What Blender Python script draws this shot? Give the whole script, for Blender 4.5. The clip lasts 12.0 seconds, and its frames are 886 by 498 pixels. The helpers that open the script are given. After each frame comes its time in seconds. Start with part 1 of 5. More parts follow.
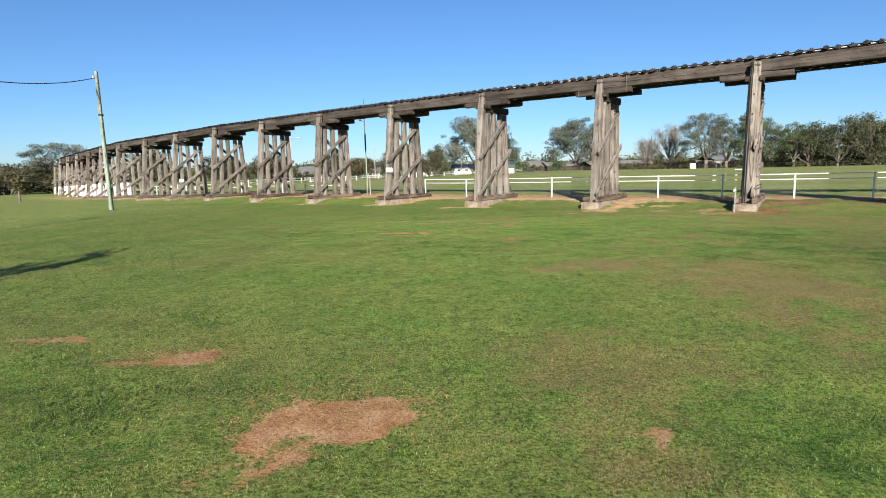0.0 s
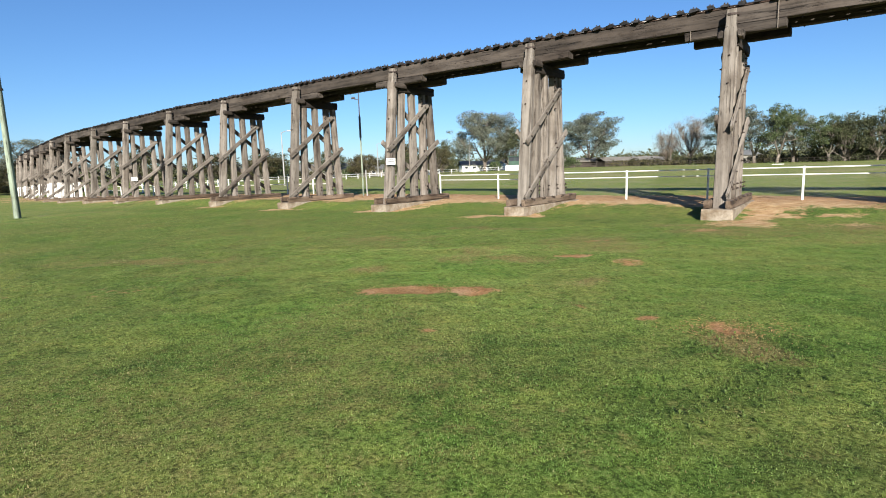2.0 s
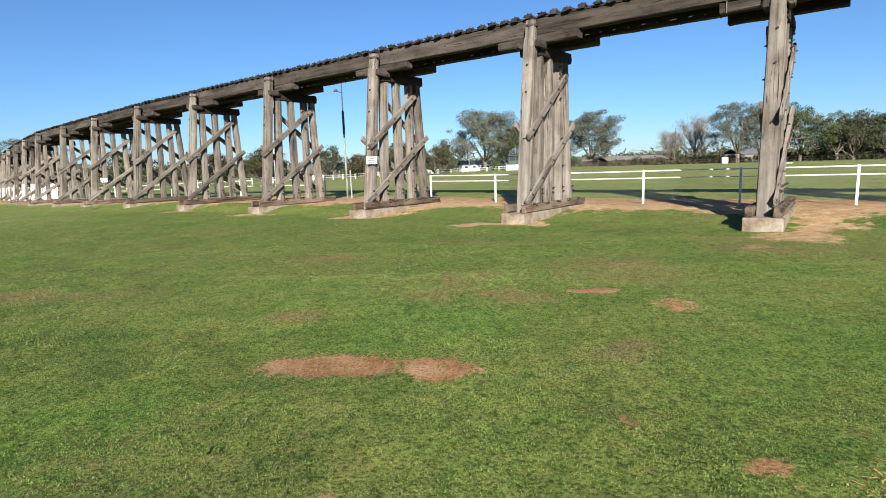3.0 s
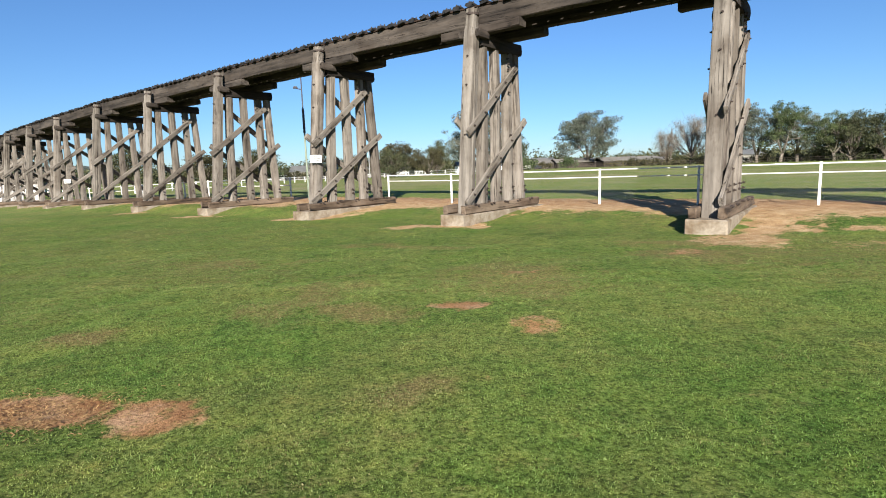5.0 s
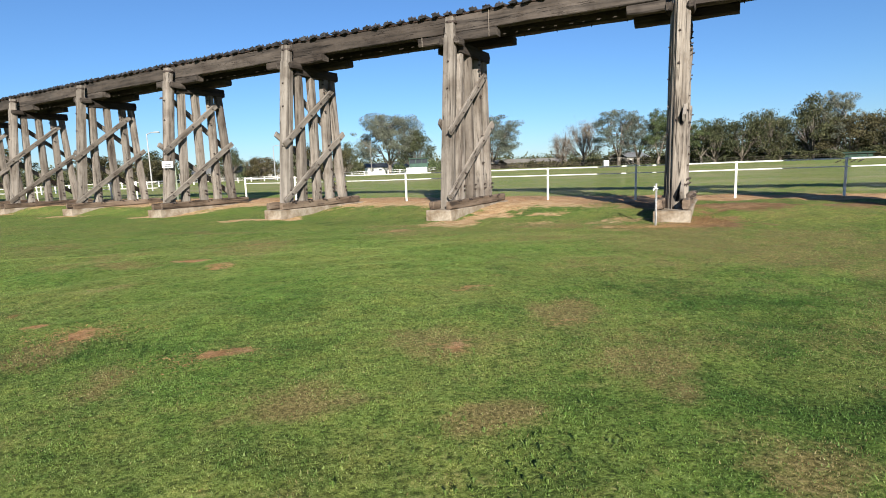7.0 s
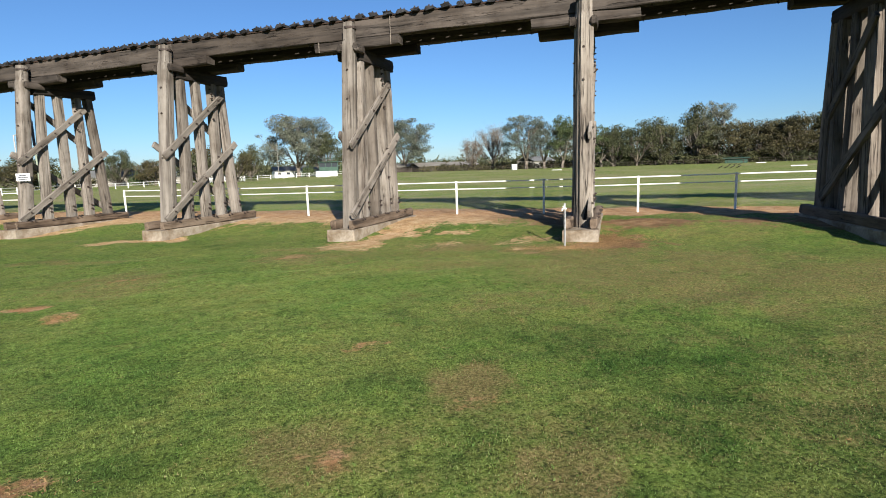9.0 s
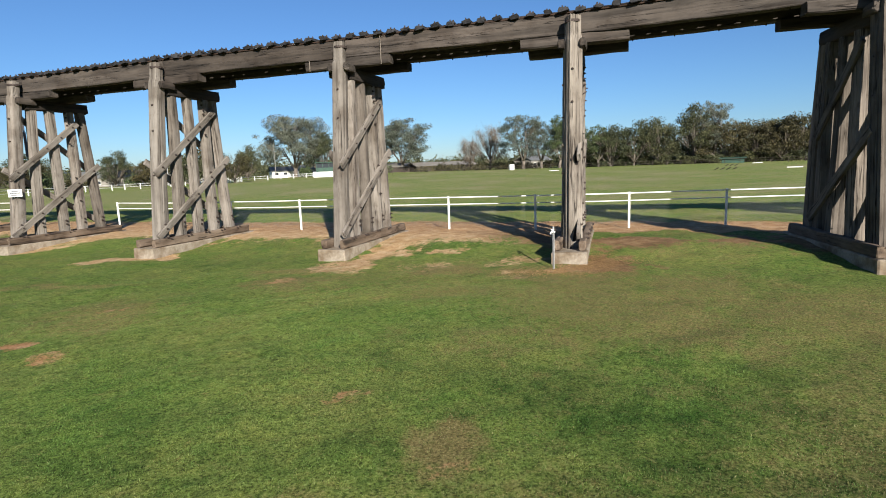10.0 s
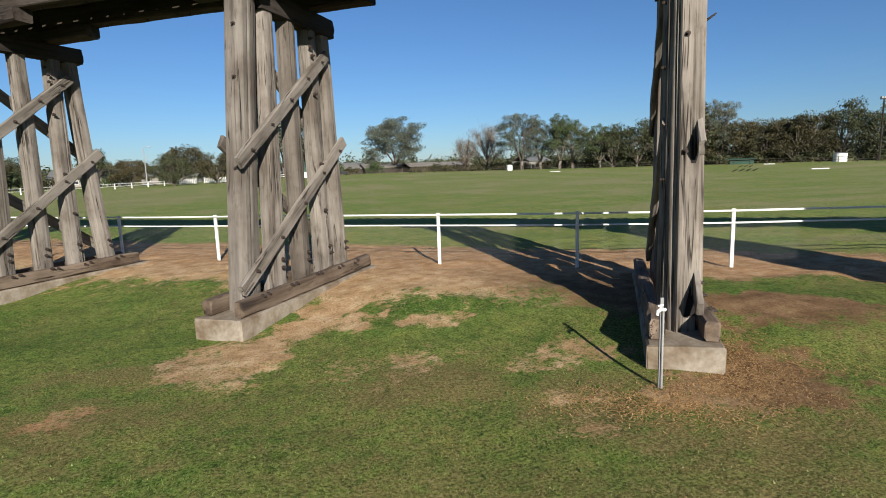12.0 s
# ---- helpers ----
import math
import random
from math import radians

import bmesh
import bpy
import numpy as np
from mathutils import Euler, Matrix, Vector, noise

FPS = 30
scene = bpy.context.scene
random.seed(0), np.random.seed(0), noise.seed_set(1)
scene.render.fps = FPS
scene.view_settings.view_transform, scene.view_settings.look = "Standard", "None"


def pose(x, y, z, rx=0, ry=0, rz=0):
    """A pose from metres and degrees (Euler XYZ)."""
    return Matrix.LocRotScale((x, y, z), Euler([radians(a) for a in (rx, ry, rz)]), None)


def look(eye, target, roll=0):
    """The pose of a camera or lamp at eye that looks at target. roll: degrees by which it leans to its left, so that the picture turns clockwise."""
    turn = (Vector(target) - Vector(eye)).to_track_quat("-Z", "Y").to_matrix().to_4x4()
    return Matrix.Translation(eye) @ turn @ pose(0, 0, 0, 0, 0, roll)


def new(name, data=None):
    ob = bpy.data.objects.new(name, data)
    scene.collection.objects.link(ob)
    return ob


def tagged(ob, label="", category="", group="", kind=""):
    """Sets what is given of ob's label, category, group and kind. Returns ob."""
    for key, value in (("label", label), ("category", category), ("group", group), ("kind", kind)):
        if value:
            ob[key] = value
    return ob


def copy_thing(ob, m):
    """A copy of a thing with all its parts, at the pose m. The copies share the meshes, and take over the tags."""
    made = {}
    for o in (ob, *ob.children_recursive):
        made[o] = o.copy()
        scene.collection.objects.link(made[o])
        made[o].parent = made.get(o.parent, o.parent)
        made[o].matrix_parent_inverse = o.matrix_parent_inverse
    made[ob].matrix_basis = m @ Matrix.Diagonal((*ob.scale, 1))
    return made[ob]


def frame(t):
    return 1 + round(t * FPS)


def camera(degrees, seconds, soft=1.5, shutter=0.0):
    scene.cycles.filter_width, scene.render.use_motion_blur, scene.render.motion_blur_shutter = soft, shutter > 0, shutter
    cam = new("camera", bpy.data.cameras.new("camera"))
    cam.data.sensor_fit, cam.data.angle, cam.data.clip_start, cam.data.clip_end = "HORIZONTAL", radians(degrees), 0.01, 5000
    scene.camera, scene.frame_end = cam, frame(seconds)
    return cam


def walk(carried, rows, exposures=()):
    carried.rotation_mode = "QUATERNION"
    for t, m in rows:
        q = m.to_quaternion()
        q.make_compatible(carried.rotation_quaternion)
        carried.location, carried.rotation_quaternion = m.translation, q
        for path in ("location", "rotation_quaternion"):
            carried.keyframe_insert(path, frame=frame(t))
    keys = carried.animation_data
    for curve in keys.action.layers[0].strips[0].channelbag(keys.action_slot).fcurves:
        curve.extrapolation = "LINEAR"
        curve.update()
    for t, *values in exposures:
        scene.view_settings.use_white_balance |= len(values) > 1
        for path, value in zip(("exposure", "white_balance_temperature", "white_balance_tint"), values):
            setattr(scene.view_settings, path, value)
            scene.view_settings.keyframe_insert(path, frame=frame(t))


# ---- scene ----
cam = camera(78.8, 12.0, 1.0)
PATH = [
    (0, (0.288, -0.271, 1.93), (0.245, 1.708, 1.647), -1.5),
    (0.5, (-0.343, 2.253, 1.833), (-0.378, 4.232, 1.547), -1.6),
    (1, (-0.687, 4.621, 1.723), (-0.734, 6.599, 1.436), -1.7),
    (1.5, (-0.829, 7.315, 1.673), (-0.883, 9.294, 1.385), -1.7),
    (2, (-0.764, 9.595, 1.688), (-0.824, 11.573, 1.399), -1.8),
    (2.5, (-0.517, 11.242, 1.7), (-0.581, 13.22, 1.41), -1.9),
    (4.5, (0.139, 14.712, 1.571), (0.077, 16.69, 1.282), -2.0),
    (5, (1.467, 13.734, 1.539), (1.399, 15.713, 1.254), -2.0),
    (5.5, (2.288, 11.53, 1.484), (2.23, 13.51, 1.205), -1.9),
    (6, (3.258, 9.975, 1.47), (3.205, 11.954, 1.187), -1.9),
    (6.5, (4.455, 9.382, 1.419), (4.415, 11.362, 1.135), -1.9),
    (7, (5.005, 9.367, 1.506), (5.227, 11.333, 1.216), -2.1),
    (7.5, (5.055, 9.526, 1.485), (5.523, 11.447, 1.187), -2.4),
    (7.7, (4.957, 9.752, 1.403), (5.451, 11.67, 1.124), -2.0),
    (9.5, (5.628, 10.36, 2.227), (6.166, 12.263, 1.928), -2.2),
    (10, (5.676, 10.322, 2.469), (6.214, 12.224, 2.169), -2.2),
    (10.5, (5.282, 10.517, 2.477), (5.821, 12.42, 2.178), -2.1),
    (11, (4.988, 11.444, 2.444), (5.544, 13.341, 2.144), -2.2),
    (11.5, (6.345, 13.674, 2.408), (6.91, 15.569, 2.108), -2.2),
    (12, (7.791, 16.947, 2.452), (8.346, 18.844, 2.153), -2.0),
]
walk(cam, [(t, look(eye, target, roll)) for t, eye, target, roll in PATH],
     [(0, 1.34), (6.5, 1.34), (9.5, 1.18), (10.5, 1.1), (11.5, 1.06), (12, 0.88)])

# ---- world, sun ----
world = bpy.data.worlds.new("sky")
scene.world = world
world.use_nodes = True
wn = world.node_tree
sky = wn.nodes.new("ShaderNodeTexSky")
sky.sky_type = "NISHITA"
sky.sun_disc = False
sky.sun_elevation, sky.sun_rotation = radians(22.1), radians(180)
sky.air_density, sky.dust_density, sky.ozone_density = 1.0, 0.2, 7.5
wn.nodes["Background"].inputs[1].default_value = 0.054
tint = wn.nodes.new("ShaderNodeMix")
tint.data_type, tint.blend_type = "RGBA", "MULTIPLY"
tint.inputs[0].default_value = 1.0
tint.inputs[7].default_value = (0.96, 0.99, 1.03, 1)
wn.links.new(sky.outputs[0], tint.inputs[6])
wn.links.new(tint.outputs[2], wn.nodes["Background"].inputs[0])

sun_data = bpy.data.lights.new("sun", "SUN")
sun_data.energy, sun_data.angle, sun_data.color = 5.0, radians(0.5), (1.0, 0.94, 0.85)
sun = new("sun", sun_data)
sun.matrix_world = look((0, -40, 40), (0.4, -40 + 37.0, 40 - 15.0))


# ---- materials ----
def material(name, rough=0.8, metal=0.0):
    m = bpy.data.materials.new(name)
    m.use_nodes = True
    b = m.node_tree.nodes["Principled BSDF"]
    b.inputs["Roughness"].default_value, b.inputs["Metallic"].default_value = rough, metal
    b.inputs["Specular IOR Level"].default_value = 0.25
    return m, m.node_tree, b


def node(nt, kind, **values):
    n = nt.nodes.new(kind)
    for k, v in values.items():
        n.inputs[k.replace("_", " ")].default_value = v
    return n


def ramp(nt, source, stops):
    r = nt.nodes.new("ShaderNodeValToRGB")
    e = r.color_ramp.elements
    while len(e) < len(stops):
        e.new(0.5)
    for el, (p, c) in zip(e, stops):
        el.position, el.color = p, (*c, 1) if len(c) == 3 else c
    nt.links.new(source, r.inputs[0])
    return r


def mix(nt, a, b, fac, mode="MIX"):
    m = nt.nodes.new("ShaderNodeMix")
    m.data_type, m.blend_type = "RGBA", mode
    for slot, v in ((6, a), (7, b), (0, fac)):
        if isinstance(v, (int, float)):
            m.inputs[slot].default_value = v
        elif isinstance(v, tuple):
            m.inputs[slot].default_value = (*v, 1)
        else:
            nt.links.new(v, m.inputs[slot])
    return m.outputs[2]


def noise_of(nt, coord, scale, detail=4.0, rough=0.55):
    n = node(nt, "ShaderNodeTexNoise", Scale=scale, Detail=detail, Roughness=rough)
    nt.links.new(coord, n.inputs["Vector"])
    return n.outputs[0]


def bump(nt, b, height, strength, distance):
    bp = node(nt, "ShaderNodeBump", Strength=strength, Distance=distance)
    nt.links.new(height, bp.inputs["Height"])
    nt.links.new(bp.outputs[0], b.inputs["Normal"])


def timber(name, light, mid, dark, spread=0.75, riven=0.0):
    """Weathered hardwood with its grain along the local z axis."""
    m, nt, b = material(name, 0.9)
    co = nt.nodes.new("ShaderNodeTexCoord").outputs["Object"]
    info = nt.nodes.new("ShaderNodeObjectInfo")
    shift = nt.nodes.new("ShaderNodeVectorMath")
    shift.operation = "MULTIPLY_ADD"
    nt.links.new(info.outputs["Random"], shift.inputs[0])
    shift.inputs[1].default_value = (37, 11, 23)
    nt.links.new(co, shift.inputs[2])

    def stretched(across, length, scale, detail, rough=0.6):
        mp = node(nt, "ShaderNodeMapping")
        mp.inputs["Scale"].default_value = (across, across, length)
        nt.links.new(shift.outputs[0], mp.inputs[0])
        return noise_of(nt, mp.outputs[0], scale, detail, rough)

    fine, broad = stretched(26, 0.9, 2.0, 5, 0.7), stretched(3.4, 0.25, 1.7, 3)
    split, where = stretched(6, 0.22, 1.5, 3, 0.5), stretched(3, 0.7, 1.3, 2)
    stain, blotch = noise_of(nt, shift.outputs[0], 1.1, 4), stretched(7.0, 3.0, 1.0, 4, 0.7)
    base = ramp(nt, broad, [(0.3, dark), (0.42, mid), (0.6, light)]).outputs[0]
    grain = ramp(nt, fine, [(0.3, (0.84 - 0.4 * riven,) * 3), (0.46, (0.98, 0.98, 0.98)), (0.65, (1.06 + 0.12 * riven,) * 3)]).outputs[0]
    base = mix(nt, base, grain, 1.0, "MULTIPLY")
    gap = ramp(nt, split, [(0.478 - 0.025 * riven, (1, 1, 1)), (0.492, (0.12, 0.11, 0.1)), (0.498, (0.12, 0.11, 0.1)), (0.512 + 0.025 * riven, (1, 1, 1))]).outputs[0]
    some = ramp(nt, where, [(0.49 - 0.12 * riven, (0, 0, 0)), (0.58 - 0.12 * riven, (1, 1, 1))]).outputs[0]
    cracks = mix(nt, (1, 1, 1), gap, some)
    base = mix(nt, base, cracks, 1.0, "MULTIPLY")
    tint = ramp(nt, stain, [(0.32, (0.5, 0.44, 0.39)), (0.48, (0.92, 0.89, 0.86)), (0.66, (1.15, 1.13, 1.11))]).outputs[0]
    base = mix(nt, base, tint, spread, "MULTIPLY")
    spot = ramp(nt, blotch, [(0.3, (0.62, 0.58, 0.54)), (0.45, (1, 1, 1)), (0.7, (1.1, 1.1, 1.1))]).outputs[0]
    base = mix(nt, base, spot, 0.8, "MULTIPLY")
    each = ramp(nt, info.outputs["Random"], [(0.0, (0.64, 0.61, 0.58)), (0.5, (0.95, 0.94, 0.92)), (1.0, (1.18, 1.16, 1.14))]).outputs[0]
    base = mix(nt, base, each, 1.0, "MULTIPLY")
    nt.links.new(base, b.inputs["Base Color"])
    relief = mix(nt, mix(nt, fine, broad, 0.5), cracks, 0.55)
    bump(nt, b, relief, 0.9, 0.022)
    return m


def plain(name, colour, rough=0.6, metal=0.0, wear=0.25, scale=6.0, dirt=(0.5, 0.45, 0.4)):
    """Paint, metal or concrete with blotches and fine grain."""
    m, nt, b = material(name, rough, metal)
    co = nt.nodes.new("ShaderNodeTexCoord").outputs["Object"]
    big, small = noise_of(nt, co, scale, 4), noise_of(nt, co, scale * 9, 3)
    t = ramp(nt, big, [(0.35, dirt), (0.6, (1, 1, 1))]).outputs[0]
    c = mix(nt, colour, t, wear, "MULTIPLY")
    s = ramp(nt, small, [(0.3, (0.8, 0.8, 0.8)), (0.7, (1.08, 1.08, 1.08))]).outputs[0]
    c = mix(nt, c, s, wear, "MULTIPLY")
    nt.links.new(c, b.inputs["Base Color"])
    bump(nt, b, small, 0.3, 0.01)
    return m


def leafy(name, dark, light, rough=0.6, trans=0.35):
    """Leaves that differ one by one, with some light let through."""
    m, nt, b = material(name, rough)
    geo = nt.nodes.new("ShaderNodeNewGeometry")
    co = nt.nodes.new("ShaderNodeTexCoord").outputs["Object"]
    info = nt.nodes.new("ShaderNodeObjectInfo")
    c = ramp(nt, geo.outputs["Random Per Island"], [(0.0, dark), (0.8, light), (1.0, tuple(1.15 * v for v in light))]).outputs[0]
    patch = ramp(nt, noise_of(nt, co, 0.35, 2), [(0.35, (0.75, 0.72, 0.7)), (0.65, (1.2, 1.15, 1.05))]).outputs[0]
    c = mix(nt, c, patch, 0.8, "MULTIPLY")
    each = ramp(nt, info.outputs["Random"], [(0.0, (0.85, 0.9, 0.85)), (1.0, (1.15, 1.1, 1.0))]).outputs[0]
    c = mix(nt, c, each, 1.0, "MULTIPLY")
    nt.links.new(c, b.inputs["Base Color"])
    tr = nt.nodes.new("ShaderNodeBsdfTranslucent")
    nt.links.new(c, tr.inputs[0])
    ms = node(nt, "ShaderNodeMixShader", Fac=trans)
    nt.links.new(b.outputs[0], ms.inputs[1])
    nt.links.new(tr.outputs[0], ms.inputs[2])
    nt.links.new(ms.outputs[0], nt.nodes["Material Output"].inputs[0])
    return m


WOOD = timber("weathered_timber", (0.186, 0.17, 0.151), (0.128, 0.115, 0.1), (0.0519, 0.0432, 0.0372))
RIVEN = timber("riven_timber", (0.24, 0.218, 0.19), (0.16, 0.143, 0.124), (0.045, 0.037, 0.031), 0.8, 0.5)
BROWN_POST = timber("brown_weathered_timber", (0.135, 0.118, 0.1), (0.09, 0.078, 0.066), (0.035, 0.029, 0.025), 0.8, 0.4)
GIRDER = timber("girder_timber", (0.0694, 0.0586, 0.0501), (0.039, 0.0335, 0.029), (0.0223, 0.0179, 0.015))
# Cap timber, near black: the deck's shade is put into its colour.
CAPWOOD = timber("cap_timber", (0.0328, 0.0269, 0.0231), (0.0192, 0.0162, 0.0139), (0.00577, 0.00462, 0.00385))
SLEEPER = timber("transom_timber", (0.0318, 0.033, 0.0369), (0.0172, 0.018, 0.0201), (0.00525, 0.00525, 0.0058))
SILL = timber("sill_timber", (0.161, 0.125, 0.0952), (0.101, 0.0744, 0.0536), (0.0298, 0.0226, 0.0179))
POLE = timber("treated_pole", (0.215, 0.26, 0.205), (0.165, 0.205, 0.16), (0.09, 0.11, 0.085))
BARK = timber("bark", (0.196, 0.177, 0.153), (0.124, 0.108, 0.0914), (0.0457, 0.0378, 0.0326))
CONCRETE = plain("old_concrete", (0.26, 0.222, 0.172), 0.9, 0, 0.95, 2.4, (0.46, 0.37, 0.28))
IRON = plain("rusty_iron", (0.055, 0.042, 0.036), 0.7, 0.4, 0.5, 30)
# Rust brown, with the shade under the transom ends put into it.
SHADED_RUST = plain("shaded_rusty_strip", (0.044, 0.026, 0.018), 0.8, 0.2, 0.6, 8)
WHITE = plain("white_paint", (0.66, 0.66, 0.63), 0.5, 0, 0.3, 5, (0.7, 0.66, 0.58))
OLD_WHITE = plain("whitewash", (0.629, 0.612, 0.578), 0.9, 0, 0.55, 4, (0.425, 0.374, 0.323))
WIRE = plain("galvanised_wire", (0.2, 0.2, 0.19), 0.6, 0.3, 0.3, 20)
GALV = plain("galvanised_steel", (0.336, 0.336, 0.328), 0.5, 0.4, 0.3, 8)
PRINT = plain("dark_print", (0.06, 0.06, 0.07), 0.7)
CABLE = plain("black_cable", (0.02, 0.02, 0.022), 0.6)
GREEN_PAINT = plain("green_cladding", (0.03, 0.07, 0.05), 0.6, 0, 0.4, 1)
ROOF = plain("pale_iron_roof", (0.156, 0.158, 0.149), 0.5, 0.1, 0.4, 0.6)
SHED_ROOF = plain("weathered_iron_roof", (0.21, 0.195, 0.17), 0.6, 0.1, 0.5, 0.5)
WALLS = plain("far_walls", (0.222, 0.209, 0.183), 0.8, 0, 0.4, 0.6)
GLASS = plain("dark_window", (0.03, 0.035, 0.04), 0.15, 0, 0.1)
TYRE = plain("rubber", (0.02, 0.02, 0.02), 0.8)
GUM = leafy("gum_leaves", (0.0546, 0.067, 0.0555), (0.177, 0.198, 0.168))
GREENER = leafy("green_leaves", (0.0352, 0.0535, 0.0251), (0.11, 0.145, 0.0701))
DARKLEAF = leafy("dark_leaves", (0.0289, 0.0368, 0.0188), (0.0992, 0.109, 0.0596))
RUSSET = leafy("russet_leaves", (0.0348, 0.0337, 0.0191), (0.104, 0.0948, 0.0505))
TWIGS = leafy("bare_twigs", (0.0914, 0.0718, 0.062), (0.196, 0.164, 0.144), 0.9, 0.0)
SCRUB = leafy("scrub_leaves", (0.0306, 0.0382, 0.0191), (0.0918, 0.0841, 0.0459))
LITTER = leafy("dry_litter", (0.178, 0.089, 0.0356), (0.445, 0.286, 0.138), 0.9, 0.0)
# Near-black colour for the shade inside the post's rotted hollows.
HOLLOW_SHADE = plain("hollow_shade", (0.012, 0.01, 0.009), 0.95, 0, 0.6, 9)
WEED = leafy("weed_leaves", (0.0663, 0.111, 0.0221), (0.133, 0.199, 0.0497))


# ---- mesh helpers ----
def mesh_of(name, verts, faces, smooth=False):
    me = bpy.data.meshes.new(name)
    me.from_pydata([tuple(v) for v in verts], [], [tuple(f) for f in faces])
    if smooth:
        me.polygons.foreach_set("use_smooth", [True] * len(me.polygons))
    me.update()
    return me


def thing(name, m, label, category, group="", kind=""):
    ob = new(name)
    ob.empty_display_size = 0.2
    ob.matrix_basis = m
    return tagged(ob, label, category, group, kind)


def piece(name, me, mat, parent, m=None, label=""):
    """A mesh as one part, at the pose m within its parent."""
    if not me.materials:
        me.materials.append(mat)
    ob = new(name, me)
    if me.materials[0] != mat:
        ob.material_slots[0].link = "OBJECT"
        ob.material_slots[0].material = mat
    ob.parent = parent
    if m is not None:
        ob.matrix_basis = m
    return tagged(ob, label) if label else ob


def along(a, b, side=(1, 0, 0)):
    """The pose at a whose z axis points to b and whose x axis lies near side; and the length."""
    a, b = Vector(a), Vector(b)
    z = (b - a).normalized()
    y = z.cross(Vector(side)).normalized()
    x = y.cross(z)
    return Matrix.Translation(a) @ Matrix((x, y, z)).transposed().to_4x4(), (b - a).length


def timber_mesh(name, length, w, h, seed, rough=0.008, rings=8, chamfer=0.02):
    """A sawn baulk along z, w in x and h in y, with worn arrises and a wavering surface."""
    rng = random.Random(seed)
    a, b, c = w / 2, h / 2, chamfer
    ring = [(a - c, -b), (a, -b + c), (a, b - c), (a - c, b), (-a + c, b), (-a, b - c), (-a, -b + c), (-a + c, -b)]
    verts, faces = [], []
    bow = [rng.uniform(-1, 1) * 0.006 * length / 3 for _ in range(2)]
    for k in range(rings + 1):
        f = k / rings
        s = 1 - (0.03 if k in (0, rings) else 0)
        sag = math.sin(math.pi * f)
        for x, y in ring:
            verts.append((x * s + bow[0] * sag + rng.uniform(-rough, rough), y * s + bow[1] * sag + rng.uniform(-rough, rough),
                          f * length + (rng.uniform(-2, 2) * rough if k in (0, rings) else 0)))
    for k in range(rings):
        for j in range(8):
            i = 8 * k + j
            n = 8 * k + (j + 1) % 8
            faces.append((i, n, n + 8, i + 8))
    faces.append(tuple(range(7, -1, -1)))
    faces.append(tuple(range(8 * rings, 8 * rings + 8)))
    return mesh_of(name, verts, faces)


def pile_mesh(name, length, r0, r1, seed, sides=40, rings=16, cracks=6, head=1.0, hewn=0.66):
    """A hewn round log along z with clefts, flats and a slight bow."""
    rng = random.Random(seed)
    cleft = [0.0] * sides
    for _ in range(cracks):
        cleft[rng.randrange(sides)] = rng.uniform(0.03, 0.1)
    flat = [1 + rng.uniform(-0.024, 0.016) for _ in range(sides)]
    bx, by = rng.uniform(-0.03, 0.03), rng.uniform(-0.03, 0.03)
    ox, oy = rng.uniform(0, 50), rng.uniform(0, 50)
    verts, faces = [], []
    for k in range(rings + 1):
        f = k / rings
        r = (r0 + (r1 - r0) * f) * (head if f > 0.895 else 1.0)
        for j in range(sides):
            a = 2 * math.pi * j / sides
            c, s = math.cos(a), math.sin(a)
            square = 1 / max(abs(c), abs(s)) ** hewn
            wob = 0.05 * noise.noise((c * 1.5 + ox, s * 1.5 + oy, f * length * 0.9))
            deep = cleft[j] * max(0.0, 0.4 + noise.noise((j * 3.1 + ox, oy, f * length * 0.5)))
            rr = r * square * 0.92 * (flat[j] + wob - deep * 2.2)
            verts.append((rr * c + bx * math.sin(3 * f), rr * s + by * math.sin(2.6 * f), f * length + (rng.uniform(-0.012, 0.012) if k in (0, rings) else 0)))
    for k in range(rings):
        for j in range(sides):
            n = (j + 1) % sides
            faces.append((sides * k + j, sides * k + n, sides * (k + 1) + n, sides * (k + 1) + j))
    faces.append(tuple(range(sides - 1, -1, -1)))
    faces.append(tuple(range(sides * rings, sides * (rings + 1))))
    return mesh_of(name, verts, faces)


def tube(points, radii, sides=8):
    """Vertices and faces of a tapered tube through points."""
    verts, faces = [], []
    pts = [Vector(p) for p in points]
    for k, p in enumerate(pts):
        d = (pts[min(k + 1, len(pts) - 1)] - pts[max(k - 1, 0)]).normalized()
        x = d.orthogonal().normalized() if k == 0 else (x - d * x.dot(d)).normalized()
        y = d.cross(x)
        for j in range(sides):
            a = 2 * math.pi * j / sides
            verts.append(p + radii[k] * (math.cos(a) * x + math.sin(a) * y))
    for k in range(len(pts) - 1):
        for j in range(sides):
            n = (j + 1) % sides
            faces.append((sides * k + j, sides * k + n, sides * (k + 1) + n, sides * (k + 1) + j))
    faces.append(tuple(range(sides - 1, -1, -1)))
    faces.append(tuple(range(sides * (len(pts) - 1), sides * len(pts))))
    return verts, faces


def joined(parts):
    verts, faces = [], []
    for v, f in parts:
        o = len(verts)
        verts += [tuple(p) for p in v]
        faces += [tuple(i + o for i in q) for q in f]
    return verts, faces


